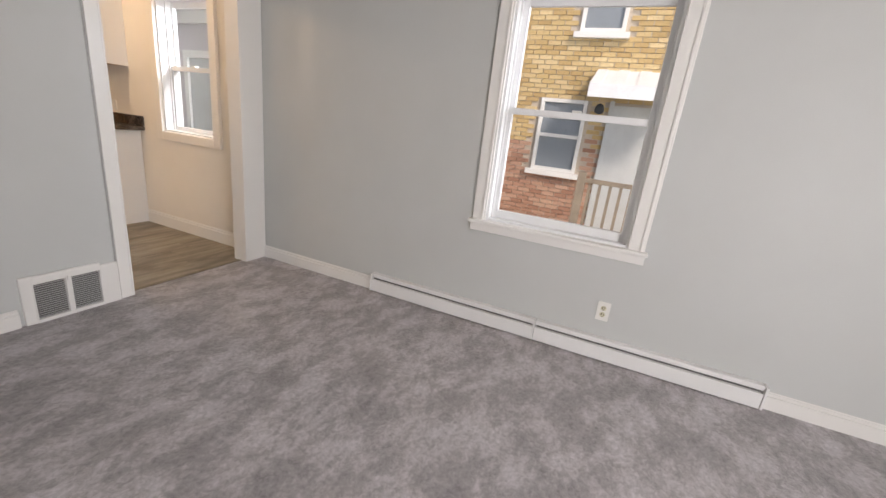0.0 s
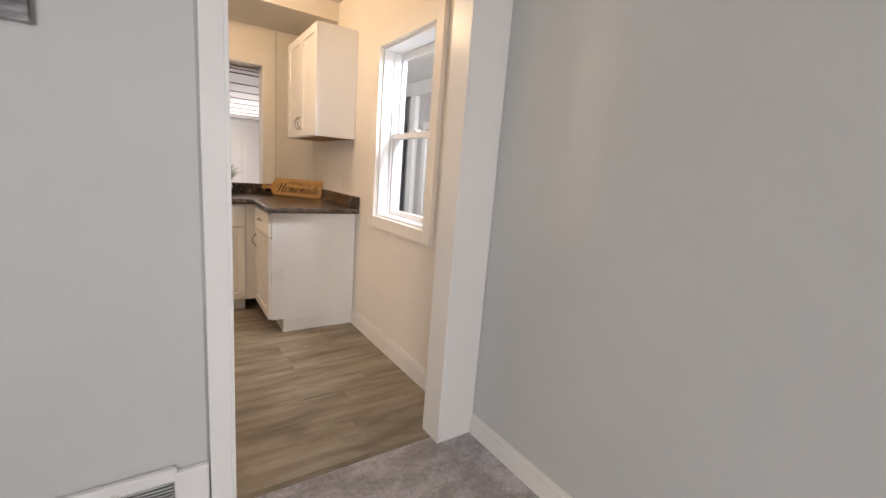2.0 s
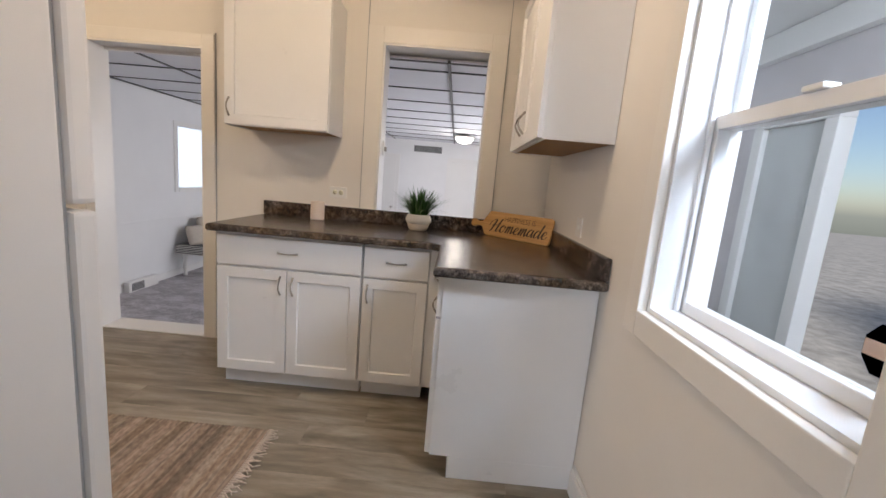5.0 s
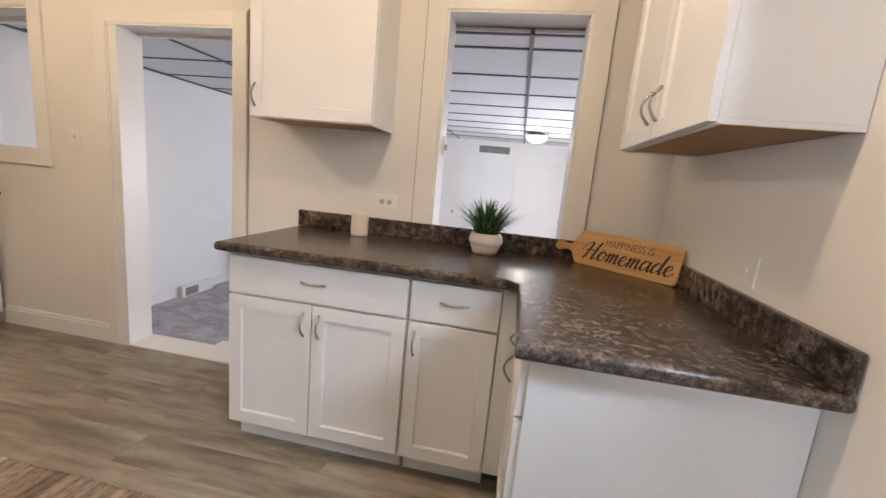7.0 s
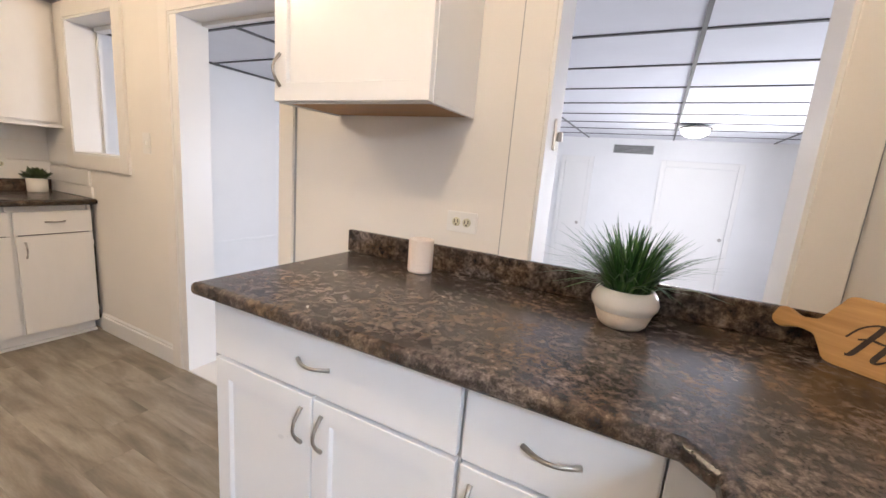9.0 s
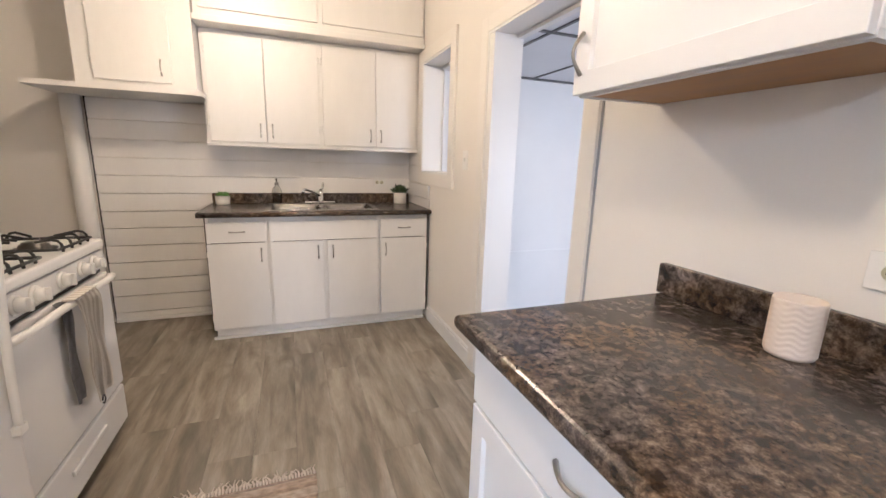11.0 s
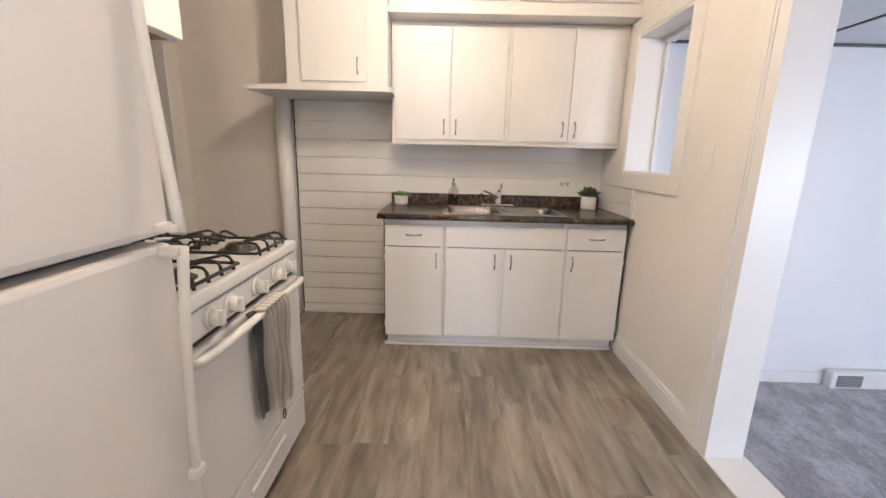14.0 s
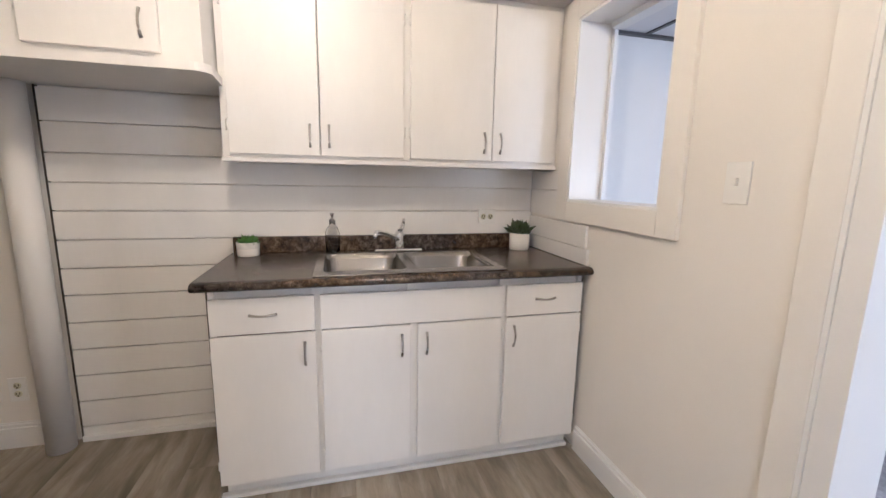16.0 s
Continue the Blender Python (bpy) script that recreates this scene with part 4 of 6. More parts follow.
nrm = along.cross(upv)
nrm = nrm if nrm.y < 0 else -nrm
basis = Matrix((along, upv, nrm)).transposed().to_4x4()
sign.matrix_world = Matrix.Translation(A) @ basis
L_ = (B - A).length


def flat_outline(pts, t0, t1, bevel):
    bm = bmesh.new()
    f = bm.faces.new([bm.verts.new((x, y, t0)) for x, y in pts])
    e = bmesh.ops.extrude_face_region(bm, geom=[f])
    bmesh.ops.translate(bm, vec=(0, 0, t1 - t0), verts=[v for v in e["geom"] if isinstance(v, bmesh.types.BMVert)])
    bmesh.ops.bevel(bm, geom=bm.edges[:], offset=bevel, segments=2, affect="EDGES")
    return bm


pts = []
for cx, cy, a0 in ((L_ - 0.02, 0.02, -90), (L_ - 0.02, 0.138, 0), (0.03, 0.138, 90)):
    for k in range(5):
        a = radians(a0 + k * 22.5)
        pts.append((cx + 0.02 * math.cos(a), cy + 0.02 * math.sin(a)))
pts += [(0.0, 0.122), (-0.018, 0.088), (-0.05, 0.082)]
pts += [(-0.085 + 0.026 * math.cos(radians(a)), 0.070 + 0.026 * math.sin(radians(a))) for a in range(50, 311, 26)]
pts += [(-0.05, 0.056), (-0.018, 0.052), (0.0, 0.026), (0.012, 0.004), (0.03, 0.0)]
ob = part("board", flat_outline(pts, -0.016, 0.0, 0.003), "bamboo")
ob.parent = sign


def lettering(text, size, x, y, shear, width, offset=0.0):
    cu_ = bpy.data.curves.new("lettering", "FONT")
    cu_.body, cu_.size, cu_.shear, cu_.extrude, cu_.offset = text, size, shear, 0.0006, offset
    tmp = new("tmp", cu_)
    bpy.context.view_layer.update()
    me = bpy.data.meshes.new_from_object(tmp.evaluated_get(bpy.context.evaluated_depsgraph_get()))
    bpy.data.objects.remove(tmp)
    w = max(v.co.x for v in me.vertices) - min(v.co.x for v in me.vertices)
    for v in me.vertices:
        v.co = (x + v.co.x * width / w, y + v.co.y, v.co.z + 0.0008)
    me.materials.append(M["ink"])
    o = new("lettering", me)
    o.parent = sign
    return tagged(o, "dark burnt lettering")


lettering("HAPPINESS IS", 0.048, 0.140, 0.100, 0.0, 0.21, -0.0008)


def stroke(bm, pts, unit, x0, y0, slant):
    """One pen stroke: a smooth ribbon, broad where the pen comes down."""
    P = [Vector((x, y)) for x, y in pts]
    P = [P[0] * 2 - P[1]] + P + [P[-1] * 2 - P[-2]]
    line = []
    for a, b_, c, d in zip(P, P[1:], P[2:], P[3:]):
        for k in range(6):
            s = k / 6
            line.append(0.5 * (2 * b_ + (c - a) * s + (2 * a - 5 * b_ + 4 * c - d) * s * s + (3 * b_ - a - 3 * c + d) * s ** 3))
    line.append(P[-2])
    low, high = [], []
    for k, p in enumerate(line):
        d = (line[min(k + 1, len(line) - 1)] - line[max(k - 1, 0)]).normalized()
        w = 0.045 + 0.08 * max(0.0, -d.y)
        for side, row in ((-w, low), (w, high)):
            q = p + Vector((-d.y, d.x)) * side
            row.append([bm.verts.new((x0 + (q.x + slant * q.y) * unit, y0 + q.y * unit, z)) for z in (0.0003, 0.0012)])
    for (a, at), (b_, bt), (c, ct), (d, dt) in zip(low, low[1:], high, high[1:]):
        for f in ((at, bt, dt, ct), (a, c, d, b_), (a, b_, bt, at), (c, ct, dt, d)):
            bm.faces.new(f)


SCRIPT = {}
SCRIPT["H"] = 1.45, [[(-0.55, 0.8), (-0.3, 1.4), (0.15, 1.75), (0.4, 1.65), (0.25, 0.9), (0.05, 0.1), (-0.15, -0.05)], [(1.3, 1.9), (1.1, 1.4), (0.95, 0.6), (0.88, 0.1), (1.05, 0.0), (1.35, 0.3)], [(-0.1, 0.85), (0.3, 1.0), (0.8, 0.95), (1.3, 1.05)]]
SCRIPT["o"] = 0.95, [[(0.7, 0.85), (0.4, 1.0), (0.1, 0.6), (0.15, 0.12), (0.45, 0.0), (0.74, 0.35), (0.72, 0.8), (0.6, 0.92), (0.8, 0.72), (1.0, 0.75)]]
SCRIPT["m"] = 1.3, [[(0, 0.7), (0.15, 0.95), (0.2, 0.6), (0.1, 0.0)], [(0.12, 0.3), (0.4, 0.9), (0.56, 0.93), (0.55, 0.5), (0.48, 0.0)], [(0.5, 0.3), (0.8, 0.9), (0.96, 0.93), (0.95, 0.4), (1.0, 0.05), (1.15, 0.05), (1.35, 0.4)]]
SCRIPT["e"] = 0.85, [[(0, 0.35), (0.4, 0.5), (0.62, 0.8), (0.48, 1.0), (0.2, 0.8), (0.12, 0.35), (0.35, 0.0), (0.65, 0.1), (0.9, 0.45)]]
SCRIPT["a"] = 1.05, [[(0.72, 0.85), (0.4, 1.0), (0.1, 0.55), (0.2, 0.05), (0.5, 0.15), (0.74, 0.8), (0.8, 0.95), (0.75, 0.3), (0.88, 0.0), (1.1, 0.35)]]
SCRIPT["d"] = 1.1, [[(0.72, 0.85), (0.4, 1.0), (0.1, 0.55), (0.2, 0.05), (0.5, 0.15), (0.8, 0.9), (0.98, 1.9), (0.85, 1.2), (0.78, 0.3), (0.9, 0.0), (1.15, 0.35)]]
bm = bmesh.new()
pen = 0.055
for ch in "Homemade":
    step_, strokes = SCRIPT[ch]
    for k_ in strokes:
        stroke(bm, k_, 0.0435, pen, 0.032, 0.22)
    pen += step_ * 0.0435
ob = part("lettering", bm, "ink", None, "dark burnt script lettering")
ob.parent = sign

# ---- kitchen: old cabinets at the sink ----
ob_ = thing("sink_cabinet", (-1.6, 4.53, 0), "white painted old sink base with flat doors", "cabinet")
bit("body", boxes((-2.128, -1.585, 3.768, 5.29, 0.075, 0.70), (-1.604, -1.585, 3.768, 5.29, 0.7001, 0.864), (-2.128, -1.6045, 3.768, 3.786, 0.7001, 0.864), (-2.128, -1.6045, 5.272, 5.29, 0.7001, 0.864)), "cab_old", ob_)
bit("face_frame", boxes(*[(-1.584, -1.566, a, b_, 0.075, 0.864) for a, b_ in ((3.765, 3.785), (4.125, 4.165), (4.495, 4.545), (4.895, 4.935), (5.275, 5.293))], bevel=0.001), "cab_old", ob_)
# near-black strips put the shade under drawers and at the edge into colour
bit("shadow_gap", boxes((-1.5655, -1.555, 3.79, 4.12, 0.6895, 0.6945), (-1.5655, -1.560, 4.17, 4.89, 0.6895, 0.6945), (-1.5655, -1.555, 4.94, 5.27, 0.6895, 0.6945), (-1.60, -1.57, 3.758, 3.7645, 0.08, 0.864)), "gap", ob_, "dark strip for the shade in the narrow gaps")
bit("toe_kick", boxes((-2.12, -1.60, 3.775, 5.285, 0.0, 0.0745)), "cab_old", ob_)
bit("toe_trim", boxes((-1.599, -1.575, 3.755, 5.285, 0.0, 0.018), bevel=0.004), "trim", ob_)
bit("scribe", boxes((-1.60, -1.57, 5.294, 5.306, 0.08, 0.864)), "gap", ob_, "dark strip in the gap at the wall")
for a, b_, h in ((3.768, 4.135, True), (4.153, 4.905, False), (4.922, 5.288, True)):
    d = slab("drawer", "x", a, b_, 0.695, 0.832, -1.545, -1.5655, ob_, "cab_old", 0.003)
    if h:
        pull(ob_, d, (-1.545, (a + b_) / 2, 0.768), HY, (1, 0, 0), 0.095, 0.02)
for a, b_, hy in ((3.766, 4.135, 4.095), (4.155, 4.507, 4.470), (4.536, 4.905, 4.573), (4.925, 5.288, 4.962)):
    d = slab("door", "x", a, b_, 0.085, 0.689, -1.545, -1.5655, ob_, "cab_old", 0.003)
    pull(ob_, d, (-1.545, hy, 0.605), UP, (1, 0, 0), 0.095, 0.02)
    hinge = b_ - 0.004 if hy < (a + b_) / 2 else a + 0.004
    for z in (0.15, 0.60):
        bm = bmesh.new()
        tube(bm, [(-1.552, hinge + (0.006 if hinge > hy else -0.006), z), (-1.552, hinge + (0.006 if hinge > hy else -0.006), z + 0.035)], 0.004, 8)
        bit("hinge", bm, "cab_old", ob_)

st_ = thing("sink_worktop", (-1.8, 4.5, 0.865), "brown stone-look laminate worktop round the sink", "worktop")
bm = bmesh.new()
box(bm, -2.148, -1.99, 3.725, 5.312, 0.866, 0.902)
box(bm, -1.99, -1.60, 3.725, 4.16, 0.866, 0.902)
box(bm, -1.99, -1.60, 4.895, 5.312, 0.866, 0.902)
box(bm, -1.60, -1.535, 3.725, 5.312, 0.866, 0.902)
bit("top", bm, "laminate", st_)
bm = bmesh.new()
tube(bm, [(-1.535, 3.725, 0.884), (-1.535, 5.312, 0.884)], 0.018, 14)
bmesh.ops.scale(bm, vec=(1.6, 1, 1), space=Matrix.Translation((1.535, 0, 0)), verts=bm.verts[:])
bit("rolled_edge", bm, "laminate", st_)
bit("backsplash", boxes((-2.129, -2.106, 3.735, 5.297, 0.9025, 0.982), bevel=0.005), "laminate", st_)


def bowl(bm, y0, y1, x0, x1, z, depth):
    """One open basin with rounded corners and sloping walls."""
    rings = []
    for d, inset, rad in ((0.004, -0.006, 0.055), (0.0, 0.002, 0.055), (-0.02, 0.008, 0.055), (-depth + 0.03, 0.016, 0.055), (-depth + 0.006, 0.032, 0.05), (-depth, 0.06, 0.04)):
        ring = []
        for cx, cy, a0 in ((x1 - inset - rad, y1 - inset - rad, 0), (x0 + inset + rad, y1 - inset - rad, 90), (x0 + inset + rad, y0 + inset + rad, 180), (x1 - inset - rad, y0 + inset + rad, 270)):
            for k in range(6):
                a = radians(a0 + k * 18)
                ring.append(bm.verts.new((cx + rad * math.cos(a), cy + rad * math.sin(a), z + d)))
        rings.append(ring)
    for a, b_ in zip(rings, rings[1:]):
        for k in range(len(a)):
            bm.faces.new((a[k], a[(k + 1) % len(a)], b_[(k + 1) % len(a)], b_[k])).smooth = True
    bm.faces.new(rings[-1]).smooth = True


sink = thing("double_sink", (-1.8, 4.525, 0.9), "stainless steel double-bowl drop-in sink", "sink")
bm = bmesh.new()
for it in ((-2.065, -1.985, 4.13, 4.92), (-1.612, -1.545, 4.13, 4.92), (-1.985, -1.612, 4.13, 4.168), (-1.985, -1.612, 4.502, 4.548), (-1.985, -1.612, 4.884, 4.92)):
    box(bm, *it, 0.9025, 0.908, bevel=0.0025)
bit("rim", bm, "steel", sink)
for a, b_ in ((4.165, 4.505), (4.545, 4.887)):
    bm = bmesh.new()
    bowl(bm, a, b_, -1.988, -1.609, 0.903, 0.165)
    bo = bit("bowl", bm, "steel", sink, "deep rounded steel bowl")
    bm = lathe(bmesh.new(), [(0, 0.001), (0.03, 0.001), (0.042, 0.004), (0.045, 0.001)], (-1.80, (a + b_) / 2, 0.7385), 20)
    bit("drain", bm, "chrome", sink)

tap = thing("kitchen_tap", (-2.03, 4.525, 0.908), "chrome single-lever kitchen tap on the sink rim", "tap")
bit("base_plate", boxes((-2.058, -2.005, 4.405, 4.645, 0.9085, 0.922), bevel=0.006), "chrome", tap)
bit("body", lathe(bmesh.new(), [(0.027, 0), (0.026, 0.03), (0.023, 0.055), (0.024, 0.075), (0.018, 0.088), (0, 0.091)], (-2.03, 4.53, 0.922), 24), "chrome", tap)
bm = bmesh.new()
tube(bm, [(-2.03, 4.53, 0.965), (-1.99, 4.50, 0.985), (-1.93, 4.455, 1.012), (-1.87, 4.41, 1.030), (-1.852, 4.398, 1.030), (-1.843, 4.392, 1.018), (-1.842, 4.391, 1.002)], [0.012, 0.011, 0.010, 0.010, 0.010, 0.010, 0.011], 12)
bit("spout", bm, "chrome", tap)
bm = bmesh.new()
tube(bm, [(-2.03, 4.53, 1.008), (-2.03, 4.545, 1.03), (-2.025, 4.55, 1.06), (-2.02, 4.55, 1.075)], [0.014, 0.010, 0.0085, 0.007], 10)
bit("lever", bm, "chrome", tap)

soap = thing("soap_bottle", (-2.075, 4.20, 0.902), "clear glass soap bottle with a pump", "soap dispenser")
bit("bottle", lathe(bmesh.new(), [(0, 0), (0.033, 0), (0.035, 0.006), (0.035, 0.10), (0.026, 0.125), (0.013, 0.135), (0.013, 0.150), (0.011, 0.150), (0.011, 0.136), (0.024, 0.122), (0.0325, 0.098), (0.0325, 0.008), (0, 0.006)], (-2.072, 4.20, 0.9025), 24), "bottle", soap)
bm = lathe(bmesh.new(), [(0, 0.150), (0.015, 0.150), (0.015, 0.165), (0.005, 0.168), (0.005, 0.188), (0.009, 0.190), (0.009, 0.197), (0, 0.198)], (-2.072, 4.20, 0.9025), 16)
tube(bm, [(-2.072, 4.20, 1.097), (-2.035, 4.195, 1.098), (-2.028, 4.194, 1.092)], 0.004, 8)
bit("pump", bm, "nickel", soap)


def rosette(parent, c, count, length, mat, seed, tall):
    r = random.Random(seed)
    bm = bmesh.new()
    for i in range(count):
        a, lift = r.uniform(0, 6.283), r.uniform(0.15, 1.3)
        l = length * r.uniform(0.6, 1.1)
        o = Vector((c[0] + r.uniform(-0.028, 0.028), c[1] + r.uniform(-0.028, 0.028), c[2]))
        d = Vector((math.cos(a) * math.cos(lift), math.sin(a) * math.cos(lift), math.sin(lift) * tall))
        s = Vector((-math.sin(a), math.cos(a), 0)) * l * 0.22
        n_ = d.cross(s).normalized() * l * 0.10
        tip, mid_ = o + d * l, o + d * l * 0.55
        v = [bm.verts.new(p) for p in (o, mid_ + s, tip, mid_ - s, mid_ + n_, mid_ - n_)]
        for k in ((0, 1, 4), (1, 2, 4), (2, 3, 4), (3, 0, 4), (1, 0, 5), (2, 1, 5), (3, 2, 5), (0, 3, 5)):
            bm.faces.new([v[j] for j in k])
    return bit("leaves", bm, mat, parent)


p1 = thing("small_succulent", (-2.045, 3.815, 0.902), "bright green succulent in a small cement pot", "plant")
c1 = (-2.045, 3.815, 0.9025)
bit("pot", lathe(bmesh.new(), [(0, 0), (0.046, 0), (0.049, 0.004), (0.050, 0.036)], c1, 28), "ceramic", p1, "white glazed pot base")
bit("pot_rim", lathe(bmesh.new(), [(0.050, 0.036), (0.051, 0.066), (0.047, 0.066), (0.046, 0.055), (0, 0.054)], c1, 28), "concrete", p1, "grey cement upper band")
rosette(p1, (c1[0], c1[1], c1[2] + 0.055), 150, 0.045, "leaf", 3, 1.0)
p2 = thing("small_succulent", (-2.03, 5.195, 0.902), "dark leafy succulent in a white pot", "plant")
c2 = (-2.03, 5.195, 0.9025)
bit("pot", lathe(bmesh.new(), [(0, 0), (0.050, 0), (0.054, 0.004), (0.055, 0.092), (0.051, 0.092), (0.050, 0.080), (0, 0.079)], c2, 28), "ceramic", p2)
rosette(p2, (c2[0], c2[1], c2[2] + 0.085), 130, 0.075, "leaf_dark", 8, 1.15)

up = thing("old_wall_cabinet", (-2.0, 4.54, 1.335), "white painted old wall cabinet with four flat doors", "cabinet")
bit("body", boxes((-2.148, -1.922, 3.772, 5.312, 1.335, 2.10), bevel=0.002), "cab_old", up)
bit("face_frame", boxes((-1.9215, -1.905, 3.770, 3.800, 1.335, 2.10), (-1.9215, -1.905, 4.528, 4.562, 1.335, 2.10), (-1.9215, -1.905, 5.288, 5.312, 1.335, 2.10), (-1.9215, -1.905, 3.800, 4.528, 1.335, 1.376), (-1.9215, -1.905, 4.562, 5.288, 1.335, 1.376), (-1.9215, -1.905, 3.800, 4.528, 2.07, 2.10), (-1.9215, -1.905, 4.562, 5.288, 2.07, 2.10), bevel=0.001), "cab_old", up)
bit("bottom_rail", boxes((-1.904, -1.888, 3.768, 5.312, 1.333, 1.352), bevel=0.003), "cab_old", up)
for a, b_, hy in ((3.797, 4.160, 4.120), (4.164, 4.530, 4.200), (4.560, 4.958, 4.918), (4.962, 5.290, 5.000)):
    d = slab("door", "x", a, b_, 1.366, 2.074, -1.886, -1.9045, up, "cab_old", 0.003)
    pull(up, d, (-1.886, hy, 1.45), UP, (1, 0, 0), 0.095, 0.02)
    hinge = a if hy > (a + b_) / 2 else b_
    for z in (1.46, 1.94):
        bm = bmesh.new()
        tube(bm, [(-1.893, hinge + (-0.004 if hinge == a else 0.004), z), (-1.893, hinge + (-0.004 if hinge == a else 0.004), z + 0.045)], 0.004, 8)
        bit("hinge", bm, "cab_old", up)
led = thing("cabinet_ledge", (-1.9, 4.54, 2.10), "painted ledge between the cabinet rows", "ledge")
bit("board", boxes((-2.148, -1.745, 3.765, 5.312, 2.102, 2.142), bevel=0.006), "cab_old", led)
tp = thing("high_cabinet", (-1.9, 4.54, 2.142), "white painted top cabinet reaching the ceiling", "cabinet")
bit("body", boxes((-2.148, -1.775, 3.772, 5.312, 2.1425, 2.478)), "cab_old", tp)
slab("door", "x", 4.565, 5.295, 2.185, 2.455, -1.757, -1.7745, tp, "cab_old", 0.003)
slab("door", "x", 3.80, 4.53, 2.185, 2.455, -1.757, -1.7745, tp, "cab_old", 0.003)

sm = thing("corner_wall_cabinet", (-1.9, 3.46, 1.665), "white painted small wall cabinet above a shelf", "cabinet")
bit("body", boxes((-2.148, -1.745, 3.128, 3.763, 1.667, 2.478), bevel=0.002), "cab_old", sm)
d = slab("door", "x", 3.225, 3.632, 1.70, 2.22, -1.724, -1.7445, sm, "cab_old", 0.003)
pull(sm, d, (-1.724, 3.580, 1.79), UP, (1, 0, 0), 0.095, 0.02)
for z in (1.80, 2.10):
    bm = bmesh.new()
    tube(bm, [(-1.733, 3.219, z), (-1.733, 3.219, z + 0.045)], 0.004, 8)
    bit("hinge", bm, "cab_old", sm)
shelf = thing("corner_shelf", (-1.9, 3.36, 1.635), "white painted deep shelf with a rounded corner", "shelf")
pts = [(-2.148, 2.90), (-1.66, 2.90), (-1.66, 3.72)] + [(-1.72 + 0.06 * math.cos(radians(a)), 3.74 + 0.06 * math.sin(radians(a))) for a in range(0, 91, 15)] + [(-2.148, 3.80)]
pts = [(x, min(y, 3.80)) for x, y in pts]
bm = bmesh.new()
f0 = bm.faces.new([bm.verts.new((x, y, 1.634)) for x, y in pts])
e0 = bmesh.ops.extrude_face_region(bm, geom=[f0])
bmesh.ops.translate(bm, vec=(0, 0, 0.03), verts=[v for v in e0["geom"] if isinstance(v, bmesh.types.BMVert)])
for v in bm.verts:
    if v.co.y > 3.765 and v.co.x < -1.886:
        v.co.y = 3.766
bit("board", bm, "cab_old", shelf)

pipe = thing("white_pipe", (-2.085, 2.955, 0), "white painted vertical soil pipe in the corner", "pipe")
bm = bmesh.new()
tube(bm, [(-2.085, 2.955, 0), (-2.085, 2.955, 1.633)], 0.055, 24)
bit("pipe", bm, "trim", pipe, smooth=False)
outlet((XS, 2.785, 0.285), (1, 0, 0), (0, 1, 0), "white wall outlet near the pipe", plate="plastic")
outlet((XS + 0.021, 5.035, 1.075), (1, 0, 0), (0, 1, 0), "white double outlet on the shiplap", wide=0.10, high=0.08, side=True)

# ---- fridge ----
fr = thing("refrigerator", (0.56, 3.2, 0), "white top-freezer refrigerator with long side handles", "refrigerator")
bit("body", boxes((0.20, 0.965, 2.80, 3.535, 0.03, 1.67), bevel=0.008), "fridge_skin", fr)
bit("kick_grille", boxes((0.22, 0.905, 3.47, 3.55, 0.02, 0.10), bevel=0.004), "vent_dark", fr)
bit("gasket", boxes((0.212, 0.953, 3.5355, 3.552, 0.125, 1.655)), "vent_louvre", fr, "grey rubber door gasket")
fd = bit("freezer_door", boxes((0.195, 0.97, 3.5525, 3.62, 1.098, 1.675), bevel=0.014), "fridge_skin", fr)
ld = bit("fridge_door", boxes((0.195, 0.97, 3.5525, 3.62, 0.115, 1.083), bevel=0.014), "fridge_skin", fr)


def strip_handle(parent, z0, z1, low):
    """A long strip that stands off the door and swells towards the seam."""
    bm = bmesh.new()
    n_ = 14
    rings = []
    for i in range(n_ + 1):
        s = i / n_
        z = z0 + (z1 - z0) * s
        k = s if low else 1 - s
        off = 0.012 + 0.030 * (k ** 1.5)
        w = 0.007 + 0.004 * k
        ring = []
        for dx, dy in ((-w, 0), (-w * 0.8, 0.012), (0, 0.017), (w * 0.8, 0.012), (w, 0), (0, -0.004)):
            ring.append(bm.verts.new((0.222 + dx, 3.62 + off - 0.010 + dy, z)))
        rings.append(ring)
    for a, b_ in zip(rings, rings[1:]):
        for k in range(6):
            bm.faces.new((a[k], a[(k + 1) % 6], b_[(k + 1) % 6], b_[k])).smooth = True
    bm.faces.new(rings[0][::-1])
    bm.faces.new(rings[-1])
    zf = z1 if low else z0
    box(bm, 0.203, 0.241, 3.618, 3.658, zf - 0.016, zf, bevel=0.005) if low else box(bm, 0.203, 0.241, 3.618, 3.658, zf, zf + 0.016, bevel=0.005)
    ze = z0 if low else z1
    box(bm, 0.206, 0.238, 3.616, 3.640, ze - 0.012, ze + 0.012, bevel=0.004)
    h = part("handle", bm, "plastic", None, "white moulded strip handle")
    h.parent = parent


strip_handle(fd, 1.108, 1.60, False)
strip_handle(ld, 0.575, 1.078, True)
h = bit("badge", boxes((0.33, 0.37, 3.6195, 3.626, 1.585, 1.635), bevel=0.003), "plastic", fr)

# ---- stove ----
sv = thing("gas_stove", (-0.30, 3.2, 0), "white freestanding gas stove with black grates", "stove")
X0, X1, YF = -0.655, 0.095, 3.535
bit("body", boxes((X0 + 0.005, X1 - 0.005, 2.82, 3.50, 0.04, 0.868), bevel=0.003), "enamel", sv)
bit("cooktop", boxes((X0, X1, 2.815, YF + 0.008, 0.869, 0.908), bevel=0.010), "enamel", sv)
